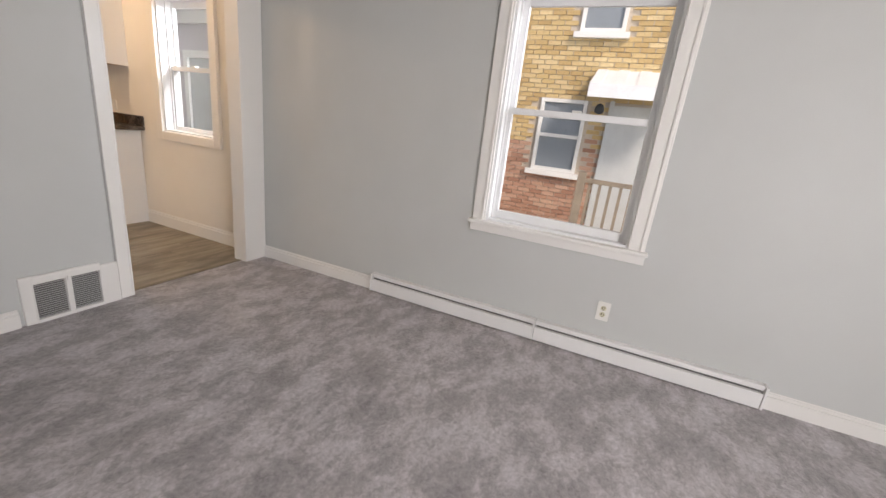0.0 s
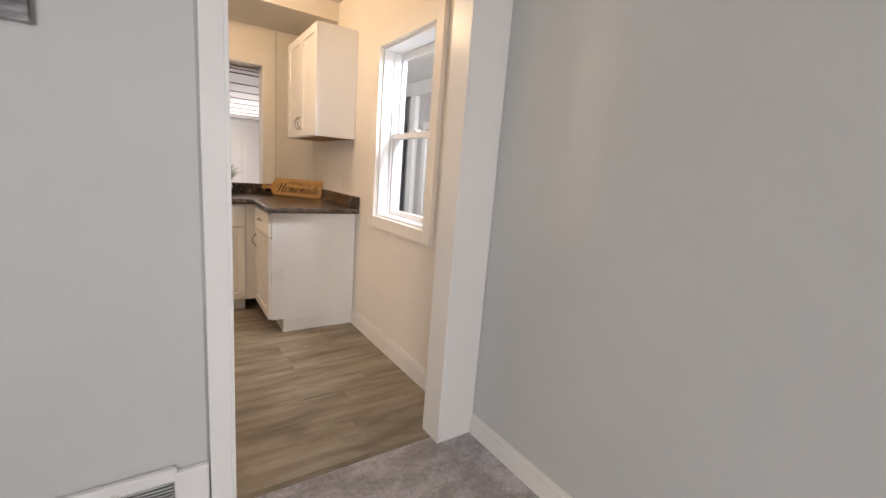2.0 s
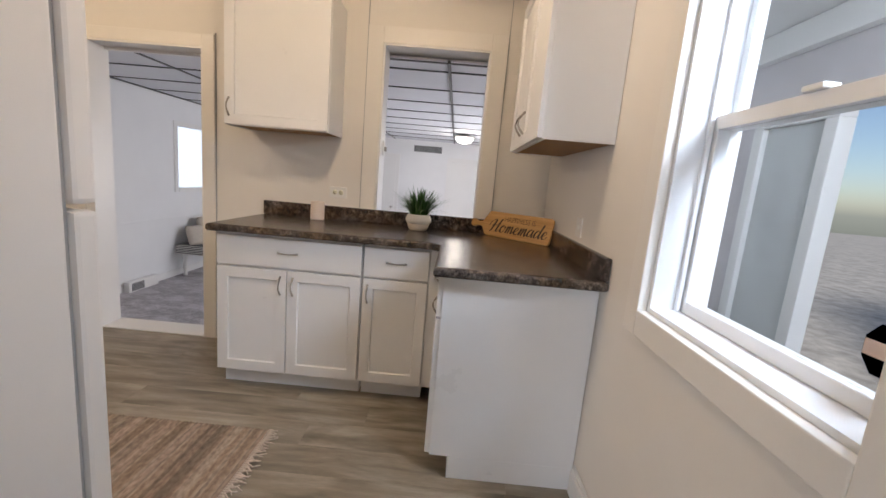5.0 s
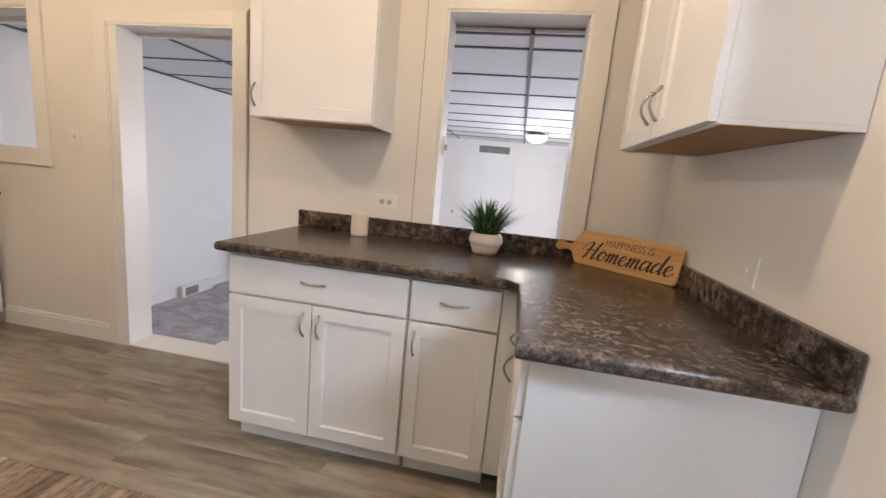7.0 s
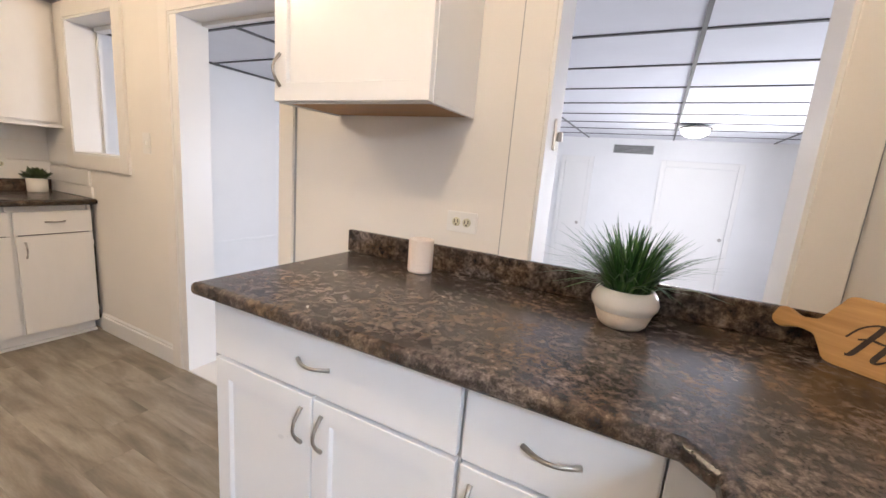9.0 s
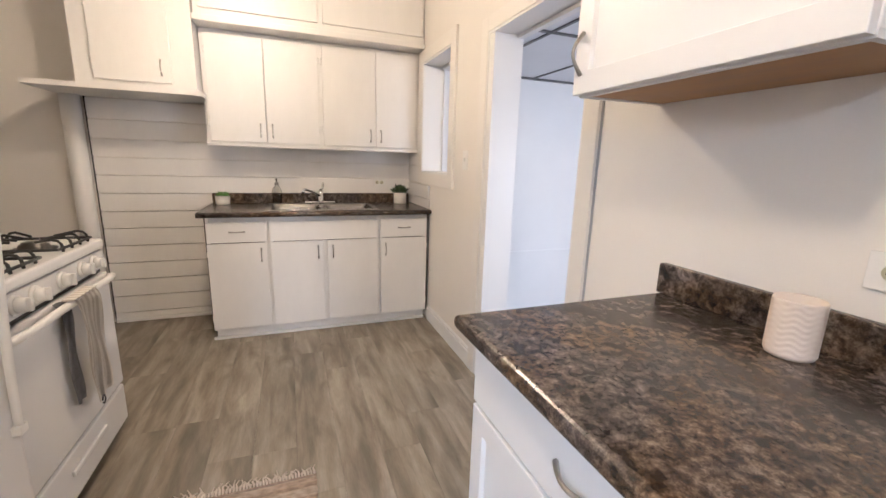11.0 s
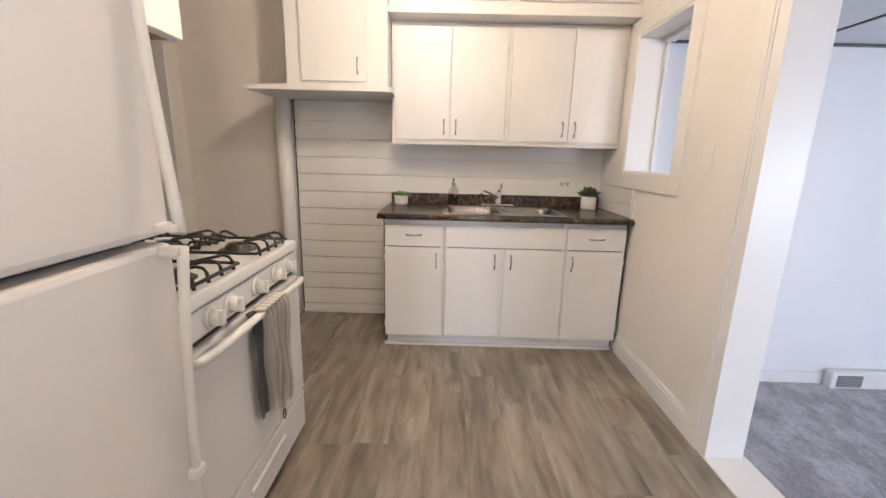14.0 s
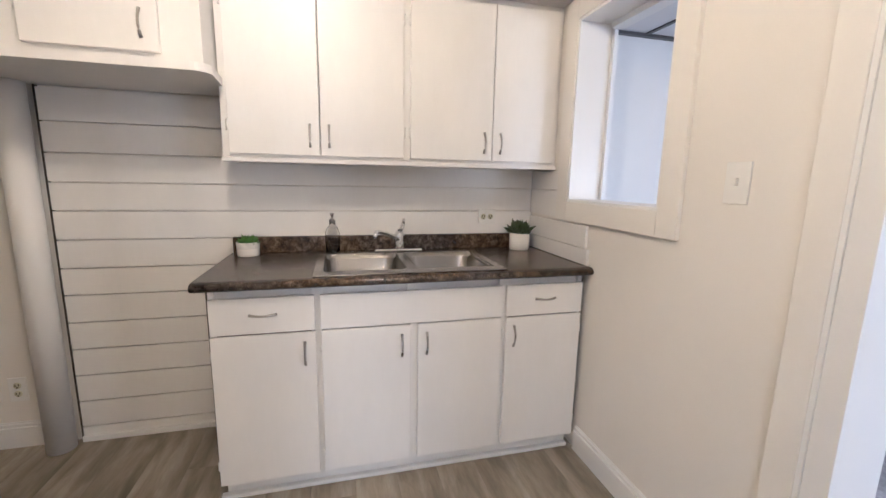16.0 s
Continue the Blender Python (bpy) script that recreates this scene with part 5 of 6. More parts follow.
bit("control_panel", boxes((X0 + 0.004, X1 - 0.004, 3.501, YF, 0.785, 0.862), bevel=0.006), "enamel", sv)
bit("gap_strip", boxes((X0 + 0.02, X1 - 0.02, 3.501, YF - 0.012, 0.768, 0.784)), "gap", sv, "dark vent slot above the oven door")
od = bit("oven_door", boxes((X0 + 0.004, X1 - 0.004, 3.501, YF + 0.008, 0.245, 0.764), bevel=0.010), "enamel", sv)
bm = bmesh.new()
tube(bm, [(X0 + 0.02, YF + 0.004, 0.742), (X0 + 0.03, YF + 0.030, 0.749), (X0 + 0.08, YF + 0.038, 0.751), (X1 - 0.08, YF + 0.038, 0.751), (X1 - 0.03, YF + 0.030, 0.749), (X1 - 0.02, YF + 0.004, 0.742)], 0.013, 12)
hh = part("handle", bm, "plastic", None, "white tubular oven handle")
hh.parent = od
dr = bit("drawer", boxes((X0 + 0.006, X1 - 0.006, 3.501, YF + 0.006, 0.06, 0.232), bevel=0.008), "enamel", sv)
gr = part("grip", boxes((-0.42, -0.14, YF + 0.004, YF + 0.016, 0.150, 0.172), bevel=0.005), "enamel")
gr.parent = dr
bit("plinth", boxes((X0 + 0.03, X1 - 0.03, 2.84, 3.49, 0.0, 0.055)), "gap", sv)
for kx in (-0.03, -0.13, -0.295, -0.445, -0.545):
    bm = bmesh.new()
    tube(bm, [(kx, YF - 0.001, 0.826), (kx, YF + 0.010, 0.826)], [0.031, 0.029], 24)
    tube(bm, [(kx, YF + 0.010, 0.826), (kx, YF + 0.030, 0.826), (kx, YF + 0.034, 0.826)], [0.0245, 0.0215, 0.018], 24)
    box(bm, kx - 0.007, kx + 0.007, YF + 0.030, YF + 0.044, 0.805, 0.848, bevel=0.004)
    bit("knob", bm, "plastic", sv, "white turning knob")
# backguard with a swept foot
bm = bmesh.new()
prof = [(2.815, 0.905), (3.05, 0.908), (3.005, 0.925), (2.985, 0.96), (2.975, 1.03), (2.975, 1.035), (2.99, 1.045), (2.99, 1.15), (2.975, 1.172), (2.92, 1.18), (2.815, 1.17)]
sides = [[bm.verts.new((x, y, z)) for y, z in prof] for x in (X0, X1)]
for k in range(len(prof)):
    j = (k + 1) % len(prof)
    bm.faces.new((sides[0][k], sides[0][j], sides[1][j], sides[1][k]))
bm.faces.new(sides[0][::-1])
bm.faces.new(sides[1])
bmesh.ops.bevel(bm, geom=[e for e in bm.edges if abs(e.verts[0].co.x - e.verts[1].co.x) < 1e-4], offset=0.004, segments=2, affect="EDGES")
bit("backguard", bm, "enamel", sv)
bit("slot", boxes((X0 + 0.03, X1 - 0.03, 2.972, 2.981, 1.032, 1.044)), "gap", sv, "black slot across the backguard")
bit("emblem", boxes((X0 + 0.05, X0 + 0.10, 2.990, 2.993, 1.10, 1.12)), "vent_louvre", sv)
for gx in (X0 + 0.19, X1 - 0.19):
    for gy in (3.14, 3.40):
        bit("burner", lathe(bmesh.new(), [(0.066, 0.001), (0.062, 0.004), (0.054, 0.002), (0.048, 0.003), (0.042, 0.018), (0.036, 0.020), (0.034, 0.026), (0, 0.028)], (gx, gy, 0.9075), 28), "burner", sv)
        bm = bmesh.new()
        zt = 0.958
        for s in (-1, 1):
            tube(bm, [(gx - 0.125, gy + s * 0.125, 0.925), (gx + 0.125, gy + s * 0.125, 0.925)], 0.0055, 8)
        for s in (-1, 1):
            tube(bm, [(gx + s * 0.125, gy - 0.125, 0.925), (gx + s * 0.125, gy + 0.125, 0.925)], 0.0055, 8)
        for k in range(4):
            fx = gx - 0.098 + 0.065 * k
            for s in (-1, 1):
                tube(bm, [(fx, gy + s * 0.125, 0.912), (fx, gy + s * 0.122, 0.940), (fx, gy + s * 0.112, zt - 0.006), (fx, gy + s * 0.095, zt - 0.002), (fx + (gx - fx) * 0.35, gy + s * 0.035, 0.944)], 0.005, 8)
        bit("grate", bm, "iron", sv, "black wire pan grate")

# towel folded over the oven handle
tw = thing("dish_towel", (-0.33, 3.59, 0.76), "striped beige and grey dish towel over the oven handle", "towel")


def cloth(x0, x1, y, ztop, z0, lean, wave, mat, seed):
    bm = bmesh.new()
    nx, nz = 22, 26
    grid = []
    for i in range(nx + 1):
        row = []
        for j in range(nz + 1):
            u, w = i / nx, j / nz
            x = x0 + (x1 - x0) * u + lean * w * (u - 0.5)
            yy = y + wave * math.sin(u * 14 + seed) * (0.25 + 0.75 * w) + 0.004 * math.sin(w * 9 + u * 5)
            if w < 0.10:
                yy -= 0.016 * (1 - w / 0.10) ** 2
            row.append(bm.verts.new((x, yy, ztop + (z0 - ztop) * w + 0.006 * math.sin(u * 6 + seed) * w)))
        grid.append(row)
    for i in range(nx):
        for j in range(nz):
            bm.faces.new((grid[i][j], grid[i + 1][j], grid[i + 1][j + 1], grid[i][j + 1])).smooth = True
    bmesh.ops.solidify(bm, geom=bm.faces[:], thickness=0.004)
    return bm


bit("front_fold", cloth(-0.405, -0.245, 3.596, 0.770, 0.355, -0.03, 0.005, "towel", 1), "towel", tw)
bit("back_fold", cloth(-0.262, -0.200, 3.562, 0.766, 0.385, -0.01, 0.004, "towel_grey", 2), "towel_grey", tw, "grey inner fold")
bit("top_fold", boxes((-0.40, -0.225, 3.556, 3.592, 0.7655, 0.7715), bevel=0.002), "towel", tw)
bm = bmesh.new()
tube(bm, [(-0.30 + 0.012 * math.cos(k * 0.63), 3.600, 0.350 + 0.016 * math.sin(k * 0.63)) for k in range(10)], 0.003, 6)
bit("loop", bm, "dark_cloth", tw, "dark hanging loop")

# cabinet above the stove
hc = thing("stove_wall_cabinet", (-0.28, 2.9, 1.65), "white wall cabinet with a bare wood underside above the stove", "cabinet")
bit("body", boxes((-0.66, 0.16, YK, 3.14, 1.665, 2.42), bevel=0.002), "cab_new", hc)
bit("underside", boxes((-0.645, 0.145, YK, 3.125, 1.652, 1.664)), "ply", hc, "bare wood underside")
bit("rim", boxes((-0.66, 0.16, 3.1255, 3.14, 1.648, 1.6645), (-0.66, -0.6455, YK, 3.125, 1.648, 1.6645)), "cab_new", hc)
slab("door", "y", -0.658, -0.252, 1.655, 2.41, 3.1415, 3.162, hc)
slab("door", "y", -0.248, 0.158, 1.655, 2.41, 3.1415, 3.162, hc)

# ---- rug ----
rug = thing("woven_rug", (0.5, 4.0, 0), "woven rag rug in blush, tan and grey with fringed ends", "rug")
bm = bmesh.new()
RX0, RX1, RY0, RY1 = -0.07, 1.09, 3.655, 4.345
nx, ny = 150, 46
rr = random.Random(11)
grid = []
for i in range(nx + 1):
    wob = rr.uniform(-0.003, 0.003)
    row = []
    for j in range(ny + 1):
        x = RX0 + (RX1 - RX0) * i / nx
        y = RY0 + (RY1 - RY0) * j / ny + (wob if j in (0, ny) else 0)
        row.append(bm.verts.new((x, y, 0.008 + 0.0025 * (1 if i % 2 else -1) + rr.uniform(-0.001, 0.001))))
    grid.append(row)
for i in range(nx):
    for j in range(ny):
        bm.faces.new((grid[i][j], grid[i + 1][j], grid[i + 1][j + 1], grid[i][j + 1])).smooth = True
rim_ = [e for e in bm.edges if e.is_boundary]
ex = bmesh.ops.extrude_edge_only(bm, edges=rim_)
for v in [g for g in ex["geom"] if isinstance(g, bmesh.types.BMVert)]:
    v.co.z = 0.0005
bit("weave", bm, "rug", rug)
for x, s in ((RX0, -1), (RX1, 1)):
    bm = bmesh.new()
    for k in range(58):
        y = RY0 + 0.006 + (RY1 - RY0 - 0.012) * k / 57
        l, w1, w2 = rr.uniform(0.035, 0.065), rr.uniform(-0.014, 0.014), rr.uniform(-0.02, 0.02)
        tube(bm, [(x - s * 0.004, y, 0.008), (x + s * 0.012, y, 0.009), (x + s * l * 0.6, y + w1, 0.006), (x + s * l, y + w1 + w2, 0.004)], [0.004, 0.0055, 0.003, 0.0022], 5)
    bit("fringe", bm, "fringe", rug, "knotted cotton fringe")["kind"] = "stuff"

# ---- back room ----
step = thing("door_step", (0.0, 5.7, -0.35), "white painted wooden step below the doorway", "step")
bit("tread", boxes((-0.36, 0.42, 5.565, 5.90, -0.20, -0.165), bevel=0.006), "trim", step)
bit("riser", boxes((-0.34, 0.40, 5.87, 5.888, -0.35, -0.2005)), "trim", step)
bit("stringer", boxes((-0.34, -0.32, 5.565, 5.869, -0.35, -0.2005), (0.38, 0.40, 5.565, 5.869, -0.35, -0.2005)), "trim", step)
bl = thing("ceiling_light", (1.92, 9.5, 2.0), "lit flush ceiling light with frosted glass bowl", "ceiling light")
bit("canopy", lathe(bmesh.new(), [(0, 0), (0.085, 0), (0.165, -0.028), (0.165, -0.042), (0.15, -0.046), (0, -0.046)], (1.92, 9.5, 1.996), 28), "nickel", bl)
gl = bit("bowl", lathe(bmesh.new(), [(0.148, -0.047), (0.135, -0.085), (0.10, -0.115), (0.05, -0.133), (0, -0.138)], (1.92, 9.5, 1.996), 28), "shade_glow", bl, "glowing frosted glass bowl")
gl.visible_shadow = False
vt = thing("ceiling_vent", (1.2, 11.2, 1.85), "grey return grille high on the far wall", "vent")
bit("frame", boxes((0.92, 1.50, 11.180, 11.199, 1.775, 1.905), bevel=0.004), "vent_louvre", vt)
for i in range(6):
    bit("slat", boxes((0.935, 1.485, 11.172, 11.180, 1.788 + 0.019 * i, 1.798 + 0.019 * i)), "vent_dark", vt)
for nm, a, b_, lab in (("door_1", 0.20, 0.58, "white flush door in the far wall"), ("door_2", 1.70, 2.62, "white flush door with wide casing in the far wall")):
    d_ = thing(nm, ((a + b_) / 2, 11.2, -0.35), lab, "door", kind="structure")
    bit("casing", boxes((a - 0.07, a, 11.176, 11.199, -0.35, 1.70), (b_, b_ + 0.07, 11.176, 11.199, -0.35, 1.70), (a, b_, 11.172, 11.199, 1.61, 1.70), bevel=0.004), "trim", d_)
    bit("leaf", boxes((a + 0.004, b_ - 0.004, 11.186, 11.1985, -0.34, 1.606), bevel=0.003), "trim", d_)
    bm = bmesh.new()
    tube(bm, [(b_ - 0.06, 11.186, 0.60), (b_ - 0.06, 11.15, 0.60), (b_ - 0.06, 11.135, 0.60)], [0.012, 0.02, 0.026], 14)
    bit("door_handle", bm, "nickel", d_)
fv = thing("floor_vent", (-1.80, 7.3, -0.35), "white baseboard register on the back room wall", "vent")
bit("housing", boxes((-1.834, -1.765, 7.02, 7.48, -0.35, -0.225), bevel=0.010), "trim", fv)
bit("grille", boxes((-1.766, -1.761, 7.06, 7.24, -0.335, -0.245)), "vent_dark", fv, "dark louvre opening")
for i in range(6):
    bit("slat", boxes((-1.7615, -1.757, 7.06, 7.24, -0.330 + 0.015 * i, -0.324 + 0.015 * i)), "vent_louvre", fv)
setting("chair_rail", boxes((-1.85, -1.842, 5.54, 11.2, 0.43, 0.455), bevel=0.003), "wall_white", "faint white seam strip along the wall", "trim")
latch = thing("wall_latch", (1.37, YB - 0.05, 1.40), "small white catch on the pass-through lining", "latch")
bit("plate", boxes((1.3475, 1.356, YB - 0.08, YB - 0.03, 1.36, 1.46), bevel=0.002), "plastic", latch)
bit("hook", boxes((1.3565, 1.372, YB - 0.065, YB - 0.045, 1.39, 1.42), bevel=0.003), "nickel", latch)

bench = thing("padded_bench", (-1.55, 8.25, -0.35), "low bench with turned legs by the window", "bench")
bit("seat", boxes((-1.80, -1.35, 7.90, 8.95, 0.00, 0.06), bevel=0.008), "plastic", bench)
for x in (-1.75, -1.40):
    for y in (7.97, 8.88):
        bit("leg", lathe(bmesh.new(), [(0, 0), (0.03, 0), (0.018, 0.05), (0.034, 0.12), (0.02, 0.2), (0.036, 0.3), (0.036, 0.35), (0, 0.35)], (x, y, -0.35), 14), "plastic", bench)
throw = thing("striped_throw", (-1.55, 8.3, 0.06), "black and white striped throw with tassels on the bench", "throw")
bit("cloth", boxes((-1.82, -1.325, 7.885, 8.97, 0.0615, 0.085), (-1.34, -1.323, 7.885, 8.97, -0.04, 0.0612), (-1.82, -1.325, 7.880, 7.897, -0.04, 0.0612), bevel=0.004), "throw", throw)
for y in (7.90, 8.15, 8.45, 8.75):
    bit("tassel", lathe(bmesh.new(), [(0, 0.03), (0.015, 0.025), (0.018, 0.0), (0.035, -0.06), (0, -0.065)], (-1.325, y, -0.06), 10), "dark_cloth", throw)
for (x, y, z, rx, rz, s) in ((-1.60, 8.12, 0.20, 62, 60, 0.22), (-1.66, 8.42, 0.27, 75, 85, 0.26)):
    cs = new("cushion")
    tagged(cs, "soft beige linen cushion on the bench", "cushion", group="cushions on the bench")
    bm = bmesh.new()
    bmesh.ops.create_grid(bm, x_segments=12, y_segments=12, size=1.0)
    top_ = bm.verts[:]
    for v in top_:
        k = max(0.0, (1 - v.co.x ** 4) * (1 - v.co.y ** 4)) ** 0.5
        v.co = (v.co.x * s * (0.9 + 0.1 * k), v.co.y * s * 0.72 * (0.9 + 0.1 * k), 0.075 * k)
    dup = bmesh.ops.duplicate(bm, geom=bm.verts[:] + bm.edges[:] + bm.faces[:])
    for v in [g for g in dup["geom"] if isinstance(g, bmesh.types.BMVert)]:
        v.co.z *= -1
    bmesh.ops.remove_doubles(bm, verts=bm.verts[:], dist=0.001)
    o = part("cover", bm, "linen", cs, smooth=True)
    cs.matrix_world = pose(x, y, z, rx, 0, rz)

# ---- outside ----
setting("ground", boxes((2.62, 80, -60, 60, -1.25, -1.2), (-80, -2.3, -60, 60, -1.25, -1.2)), "yard", "gravel and dirt side yard", "ground")


def neighbour():
    h = thing("brick_house", (7.5, 0.6, -1.2), "yellow and red brick house across the side yard", "house")
    X = 7.5
    windows = ((0.83, 1.60, 0.66, 1.86), (0.50, 1.18, 2.88, 4.0), (-0.35, 0.42, -0.2, 1.82))
    bit("wall", wall_with("y", -5, 7, X + 0.02, X + 0.3, -1.2, 6.5, list(windows[:1])), "mortar", h)
    verts, faces, mats = {"y": [], "r": []}, {"y": [], "r": []}, None
    r = random.Random(4)
    row = 0
    z = -1.19
    while z < 4.6:
        off = 0.11 if row % 2 else 0.0
        y = -2.3 + off
        while y < 3.4:
            a, b_ = y + 0.005, y + 0.210
            if not any(a < w1 + 0.02 and b_ > w0 - 0.02 and z < h1 and z + 0.068 > h0 for w0, w1, h0, h1 in windows):
                k = "y" if z > 1.0 + 0.25 * math.sin(y * 1.7) + r.uniform(-0.15, 0.15) else "r"
                d = r.uniform(0, 0.006)
                n0 = len(verts[k])
                verts[k] += [(X - d, a, z), (X - d, b_, z), (X - d, b_, z + 0.064), (X - d, a, z + 0.064), (X + 0.03, a, z), (X + 0.03, b_, z), (X + 0.03, b_, z + 0.064), (X + 0.03, a, z + 0.064)]
                faces[k] += [tuple(n0 + i for i in q) for q in ((0, 3, 2, 1), (0, 1, 5, 4), (3, 7, 6, 2), (0, 4, 7, 3), (1, 2, 6, 5))]
            y += 0.22
        z += 0.0745
        row += 1
    for k, mname in (("y", "brick_yellow"), ("r", "brick_red")):
        me = bpy.data.meshes.new("bricks")
        me.from_pydata(verts[k], [], faces[k])
        me.materials.append(M[mname])
        o = new("bricks", me)
        under(o, h)
        tagged(o, "weathered yellow brick" if k == "y" else "weathered red brick", kind="stuff")
    for i, (w0, w1, h0, h1) in enumerate(windows):
        if i == 2:
            continue
        fr_ = bit("window", boxes((X - 0.03, X + 0.05, w0, w0 + 0.06, h0, h1), (X - 0.03, X + 0.05, w1 - 0.06, w1, h0, h1), (X - 0.03, X + 0.05, w0 + 0.06, w1 - 0.06, h1 - 0.06, h1), (X - 0.03, X + 0.05, w0 + 0.06, w1 - 0.06, h0, h0 + 0.06), (X - 0.02, X + 0.05, w0 + 0.06, w1 - 0.06, (h0 + h1) / 2 - 0.03, (h0 + h1) / 2 + 0.03), (X - 0.09, X + 0.03, w0 - 0.08, w1 + 0.08, h0 - 0.09, h0 - 0.001), bevel=0.004), "trim", h, "white framed window with a stone sill")
        g = part("pane", boxes((X + 0.012, X + 0.016, w0 + 0.06, w1 - 0.06, h0 + 0.06, h1 - 0.06)), "far_glass")
        g.parent = fr_
    bit("door", boxes((X - 0.03, X + 0.02, -0.35, 0.42, -0.2, 1.82), (X - 0.05, X - 0.03, -0.42, -0.35, -0.2, 1.88), (X - 0.05, X - 0.03, 0.42, 0.49, -0.2, 1.88), bevel=0.004), "storm_door", h, "pale grey storm door")
    bm = bmesh.new()
    for k in range(10):
        y0 = -0.80 + 0.158 * k
        lift = 0.012 * (k % 2)
        prof = [(X, 2.34 + lift), (X - 0.75, 2.04 + lift), (X - 0.765, 1.86), (X - 0.745, 1.86), (X - 0.735, 2.015 + lift), (X, 2.31 + lift)]
        ends = [[bm.verts.new((x, y, z)) for x, z in prof] for y in (y0, y0 + 0.158)]
        for q in range(6):
            bm.faces.new((ends[0][q], ends[0][(q + 1) % 6], ends[1][(q + 1) % 6], ends[1][q]))
        bm.faces.new(ends[0][::-1])
        bm.faces.new(ends[1])
    bit("awning", bm, "awning", h, "white ribbed metal awning")
    bm = bmesh.new()
    tube(bm, [(X - 0.02, 0.62, 1.72), (X - 0.16, 0.62, 1.78)], 0.02, 8)
    lathe(bm, [(0, 0.12), (0.05, 0.1), (0.075, 0.03), (0.07, -0.02), (0, -0.05)], (X - 0.2, 0.62, 1.70), 14)
    bit("porch_lamp", bm, "shutter", h)
    bit("roof", boxes((X - 0.5, X + 5, -5.2, 7.2, 6.5, 6.7)), "siding", h)
    p = thing("porch", (6.8, -0.3, -1.2), "weathered wooden porch deck with railing", "porch")
    bit("deck", boxes((6.2, 7.40, -2.4, 0.62, -0.32, -0.22)), "weathered", p)
    bit("skirt", boxes((6.22, 6.25, -2.4, 0.60, -1.2, -0.33)), "weathered", p)
    bit("top_rail", boxes((6.22, 6.30, -2.4, 0.62, 0.66, 0.72), bevel=0.005), "weathered", p)
    bit("bottom_rail", boxes((6.23, 6.29, -2.4, 0.62, -0.08, -0.03), bevel=0.005), "weathered", p)
    for y in (0.56, -1.0, -2.36):
        bit("post", boxes((6.20, 6.31, y - 0.05, y + 0.06, -1.2, 0.80), bevel=0.005), "weathered", p)
    y = 0.44
    while y > -2.3:
        bit("baluster", boxes((6.245, 6.275, y - 0.02, y + 0.02, -0.03, 0.66)), "weathered", p)
        y -= 0.14


neighbour()

# side porch seen through the kitchen window
sp_ = thing("side_porch", (3.6, 5.0, -1.2), "white enclosed side porch beside the kitchen window", "porch")
bit("wall", boxes((3.55, 3.70, 5.10, 8.2, -1.2, 2.3), (3.55, 3.70, 3.2, 4.55, -1.2, 0.4), (3.55, 3.70, 2.6, 5.0995, 1.742, 2.159)), "siding", sp_)
bit("soffit", boxes((2.63, 4.6, 2.2, 8.2, 2.16, 2.24)), "trim", sp_, "pale porch ceiling")
bit("beam", boxes((3.50, 3.62, 2.6, 8.2, 2.02, 2.159), bevel=0.006), "trim", sp_)
bit("post", boxes((3.50, 3.62, 5.22, 5.34, -1.2, 2.02), bevel=0.006), "trim", sp_, "white square post")
bit("door_frame", boxes((3.52, 3.60, 5.0, 5.07, -1.2, 1.66), (3.52, 3.60, 4.55, 4.62, -1.2, 1.66), (3.52, 3.60, 4.55, 5.07, 1.6605, 1.74), bevel=0.004), "trim", sp_)
bit("door", boxes((3.55, 3.58, 4.62, 5.0, -1.2, 1.66)), "storm_door", sp_, "grey storm door")
bit("shutter", boxes((3.48, 3.52, 5.44, 5.62, 0.2, 1.75), bevel=0.004), "shutter", sp_, "dark narrow shutter")

# pale sky and yard beyond the back room window
setting("backdrop_west", boxes((-12.1, -12, -8, 25, -1.2, 9)), "backdrop_sky", "pale overcast distance", "backdrop")

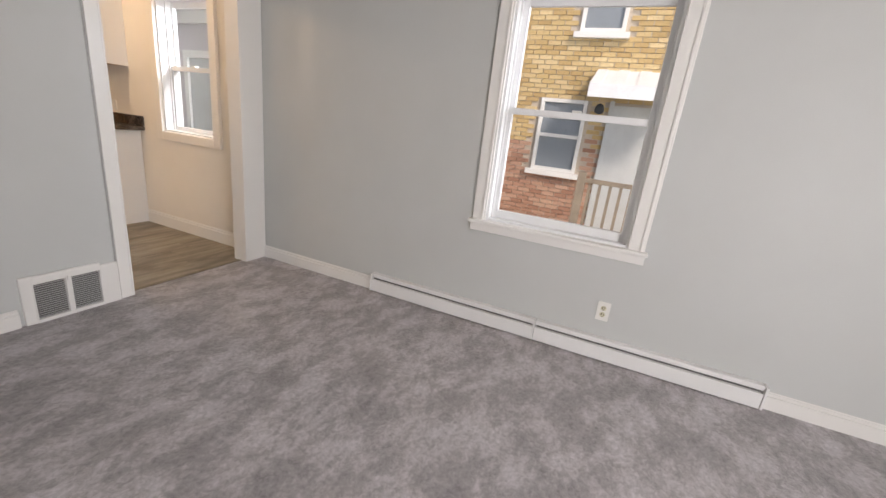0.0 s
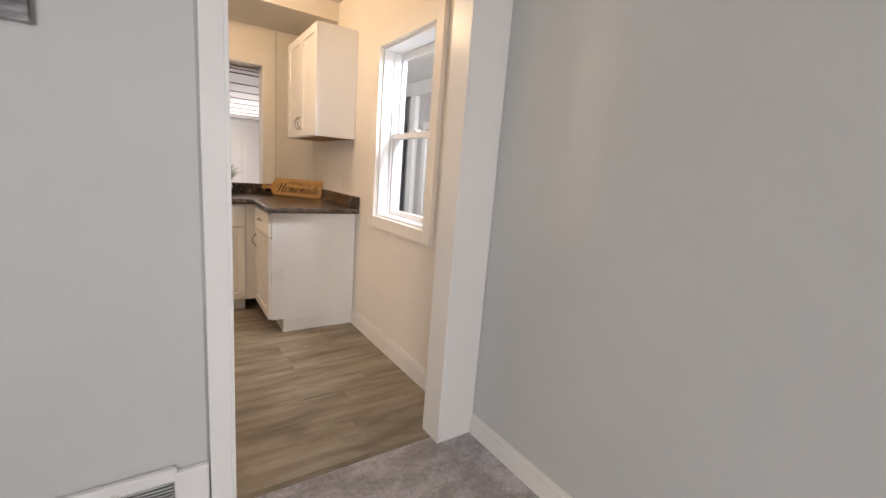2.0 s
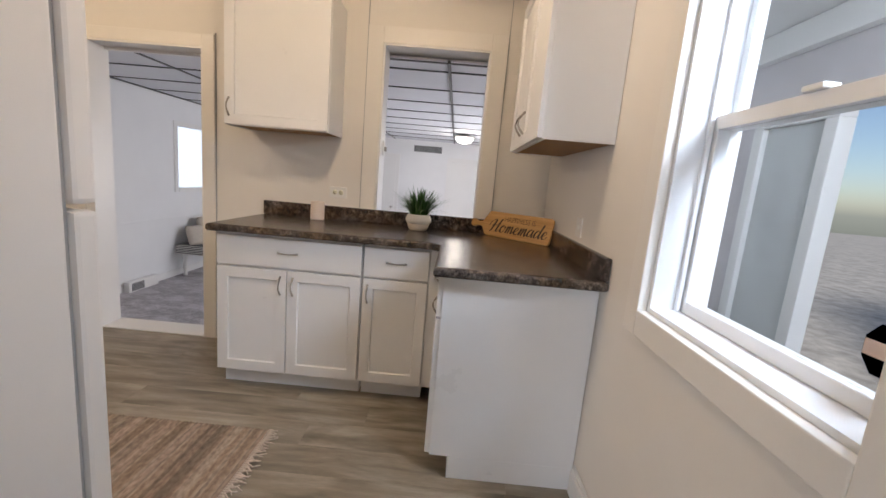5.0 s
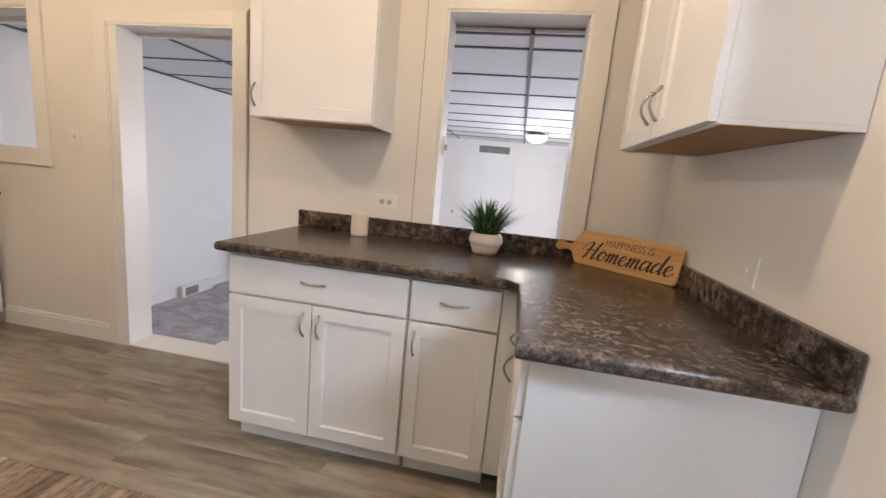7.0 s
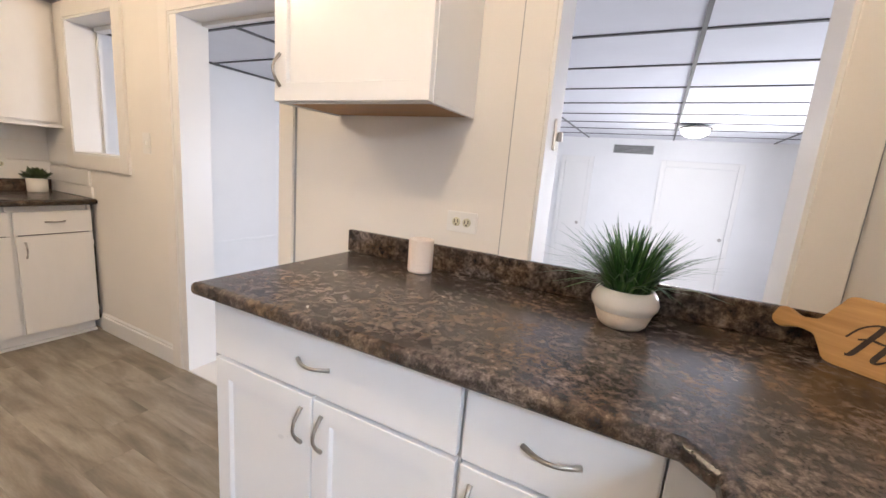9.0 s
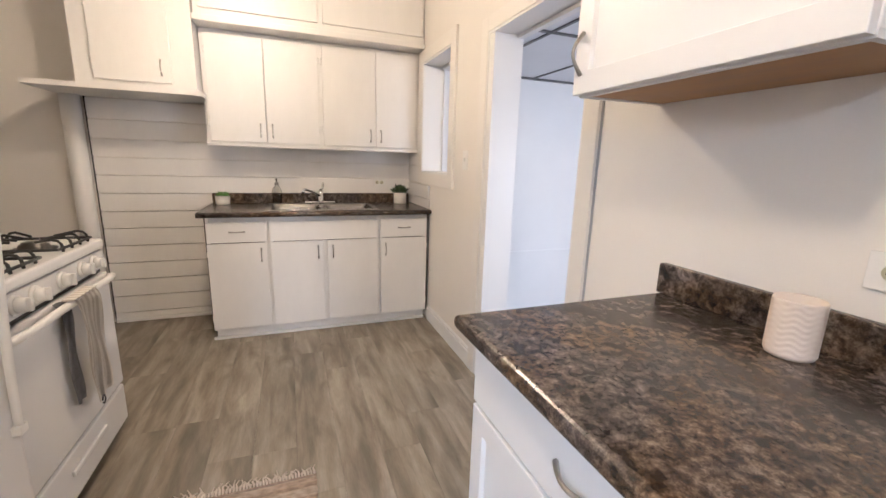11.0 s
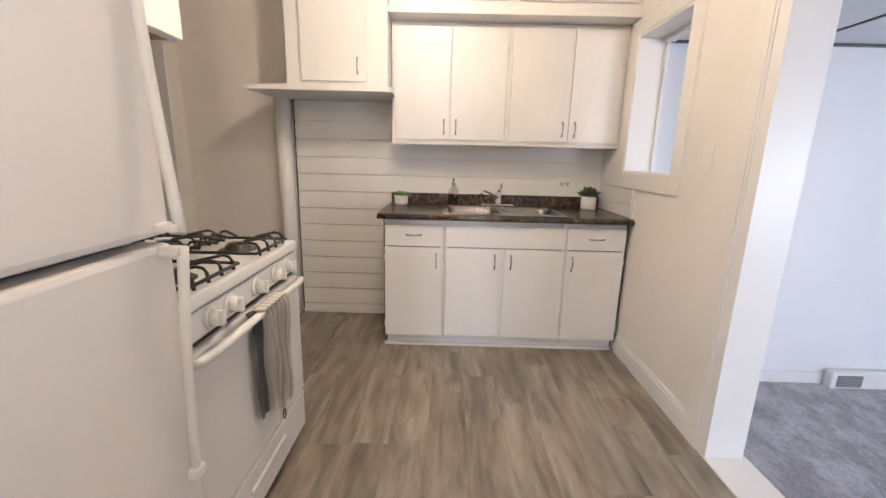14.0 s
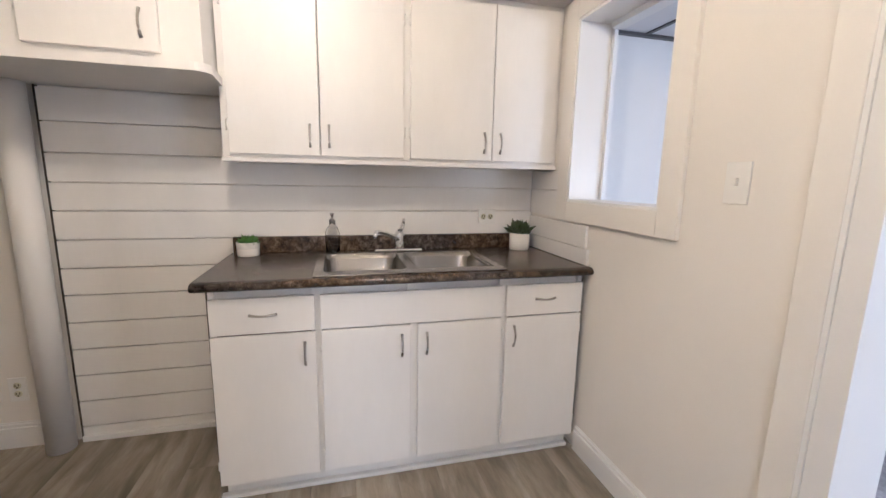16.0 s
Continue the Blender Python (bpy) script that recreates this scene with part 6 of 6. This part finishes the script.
# ---- shiplap boards, then floor planks ----
west = bpy.data.objects["wall_west_kitchen"]
lines = [0.0, 0.075, 0.205, 0.335, 0.465, 0.595, 0.725, 0.850, 0.980, 1.110, 1.235, 1.360, 1.490, 1.630]


def board_mesh(name, x0, x1, y0, y1, h, mat, bevel=0.0015):
    me = bpy.data.meshes.new(name)
    bm = boxes((x0, x1, y0, y1, 0, h), bevel=bevel)
    bm.to_mesh(me)
    bm.free()
    me.materials.append(M[mat])
    return me


for i, (z0, z1) in enumerate(zip(lines, lines[1:])):
    gap_ = 0.0055
    o = new("shiplap_board", board_mesh("shiplap_board", XS, XS + 0.02, 3.02, 3.764 if z1 < 0.9 or z0 > 1.34 else 5.312, z1 - z0 - gap_, "cab_old"))
    o.parent, o.location = west, (0, 0, z0)
setting("shiplap_corner", boxes((XS, XS + 0.022, 3.013, 3.0195, 0, 1.633)), "gap", "dark edge of the shiplap", "trim")
o = new("shiplap_base", board_mesh("shiplap_base", XS + 0.0205, XS + 0.034, 3.02, 3.762, 0.028, "trim"))
o.parent = west
north = bpy.data.objects["wall_north_kitchen"]
for z0, z1, x1 in ((0.905, 0.980, -1.555), (0.980, 1.085, -1.575), (1.1, 1.235, -1.845), (1.235, 1.333, -1.845)):
    o = new("shiplap_board", board_mesh("shiplap_board", XS + 0.02, x1, YP - 0.014, YP, z1 - z0 - 0.0035, "cab_old"))
    o.parent, o.location = north, (0, 0, z0)

rp = random.Random(21)
wd = 0.178
meshes = {}
y = 2.672
while y < YP - 0.001:
    y1 = min(y + wd, YP)
    x = XS - rp.uniform(0, 1.1)
    while x < XW:
        x1 = x + 1.22
        a, b_ = max(x, XS), min(x1, XW)
        if b_ - a > 0.02:
            key = (round(b_ - a, 3), round(y1 - y, 3))
            if key not in meshes:
                meshes[key] = board_mesh("plank", -key[0] / 2 + 0.0004, key[0] / 2 - 0.0004, -key[1] / 2 + 0.0004, key[1] / 2 - 0.0004, 0.004, "plank", 0.0005)
                for vv in meshes[key].vertices:
                    vv.co.z -= 0.004
            o = new("plank", meshes[key])
            o.parent, o.location = kitchen_floor, ((a + b_) / 2, (y + y1) / 2, 0)
        x = x1
    y = y1
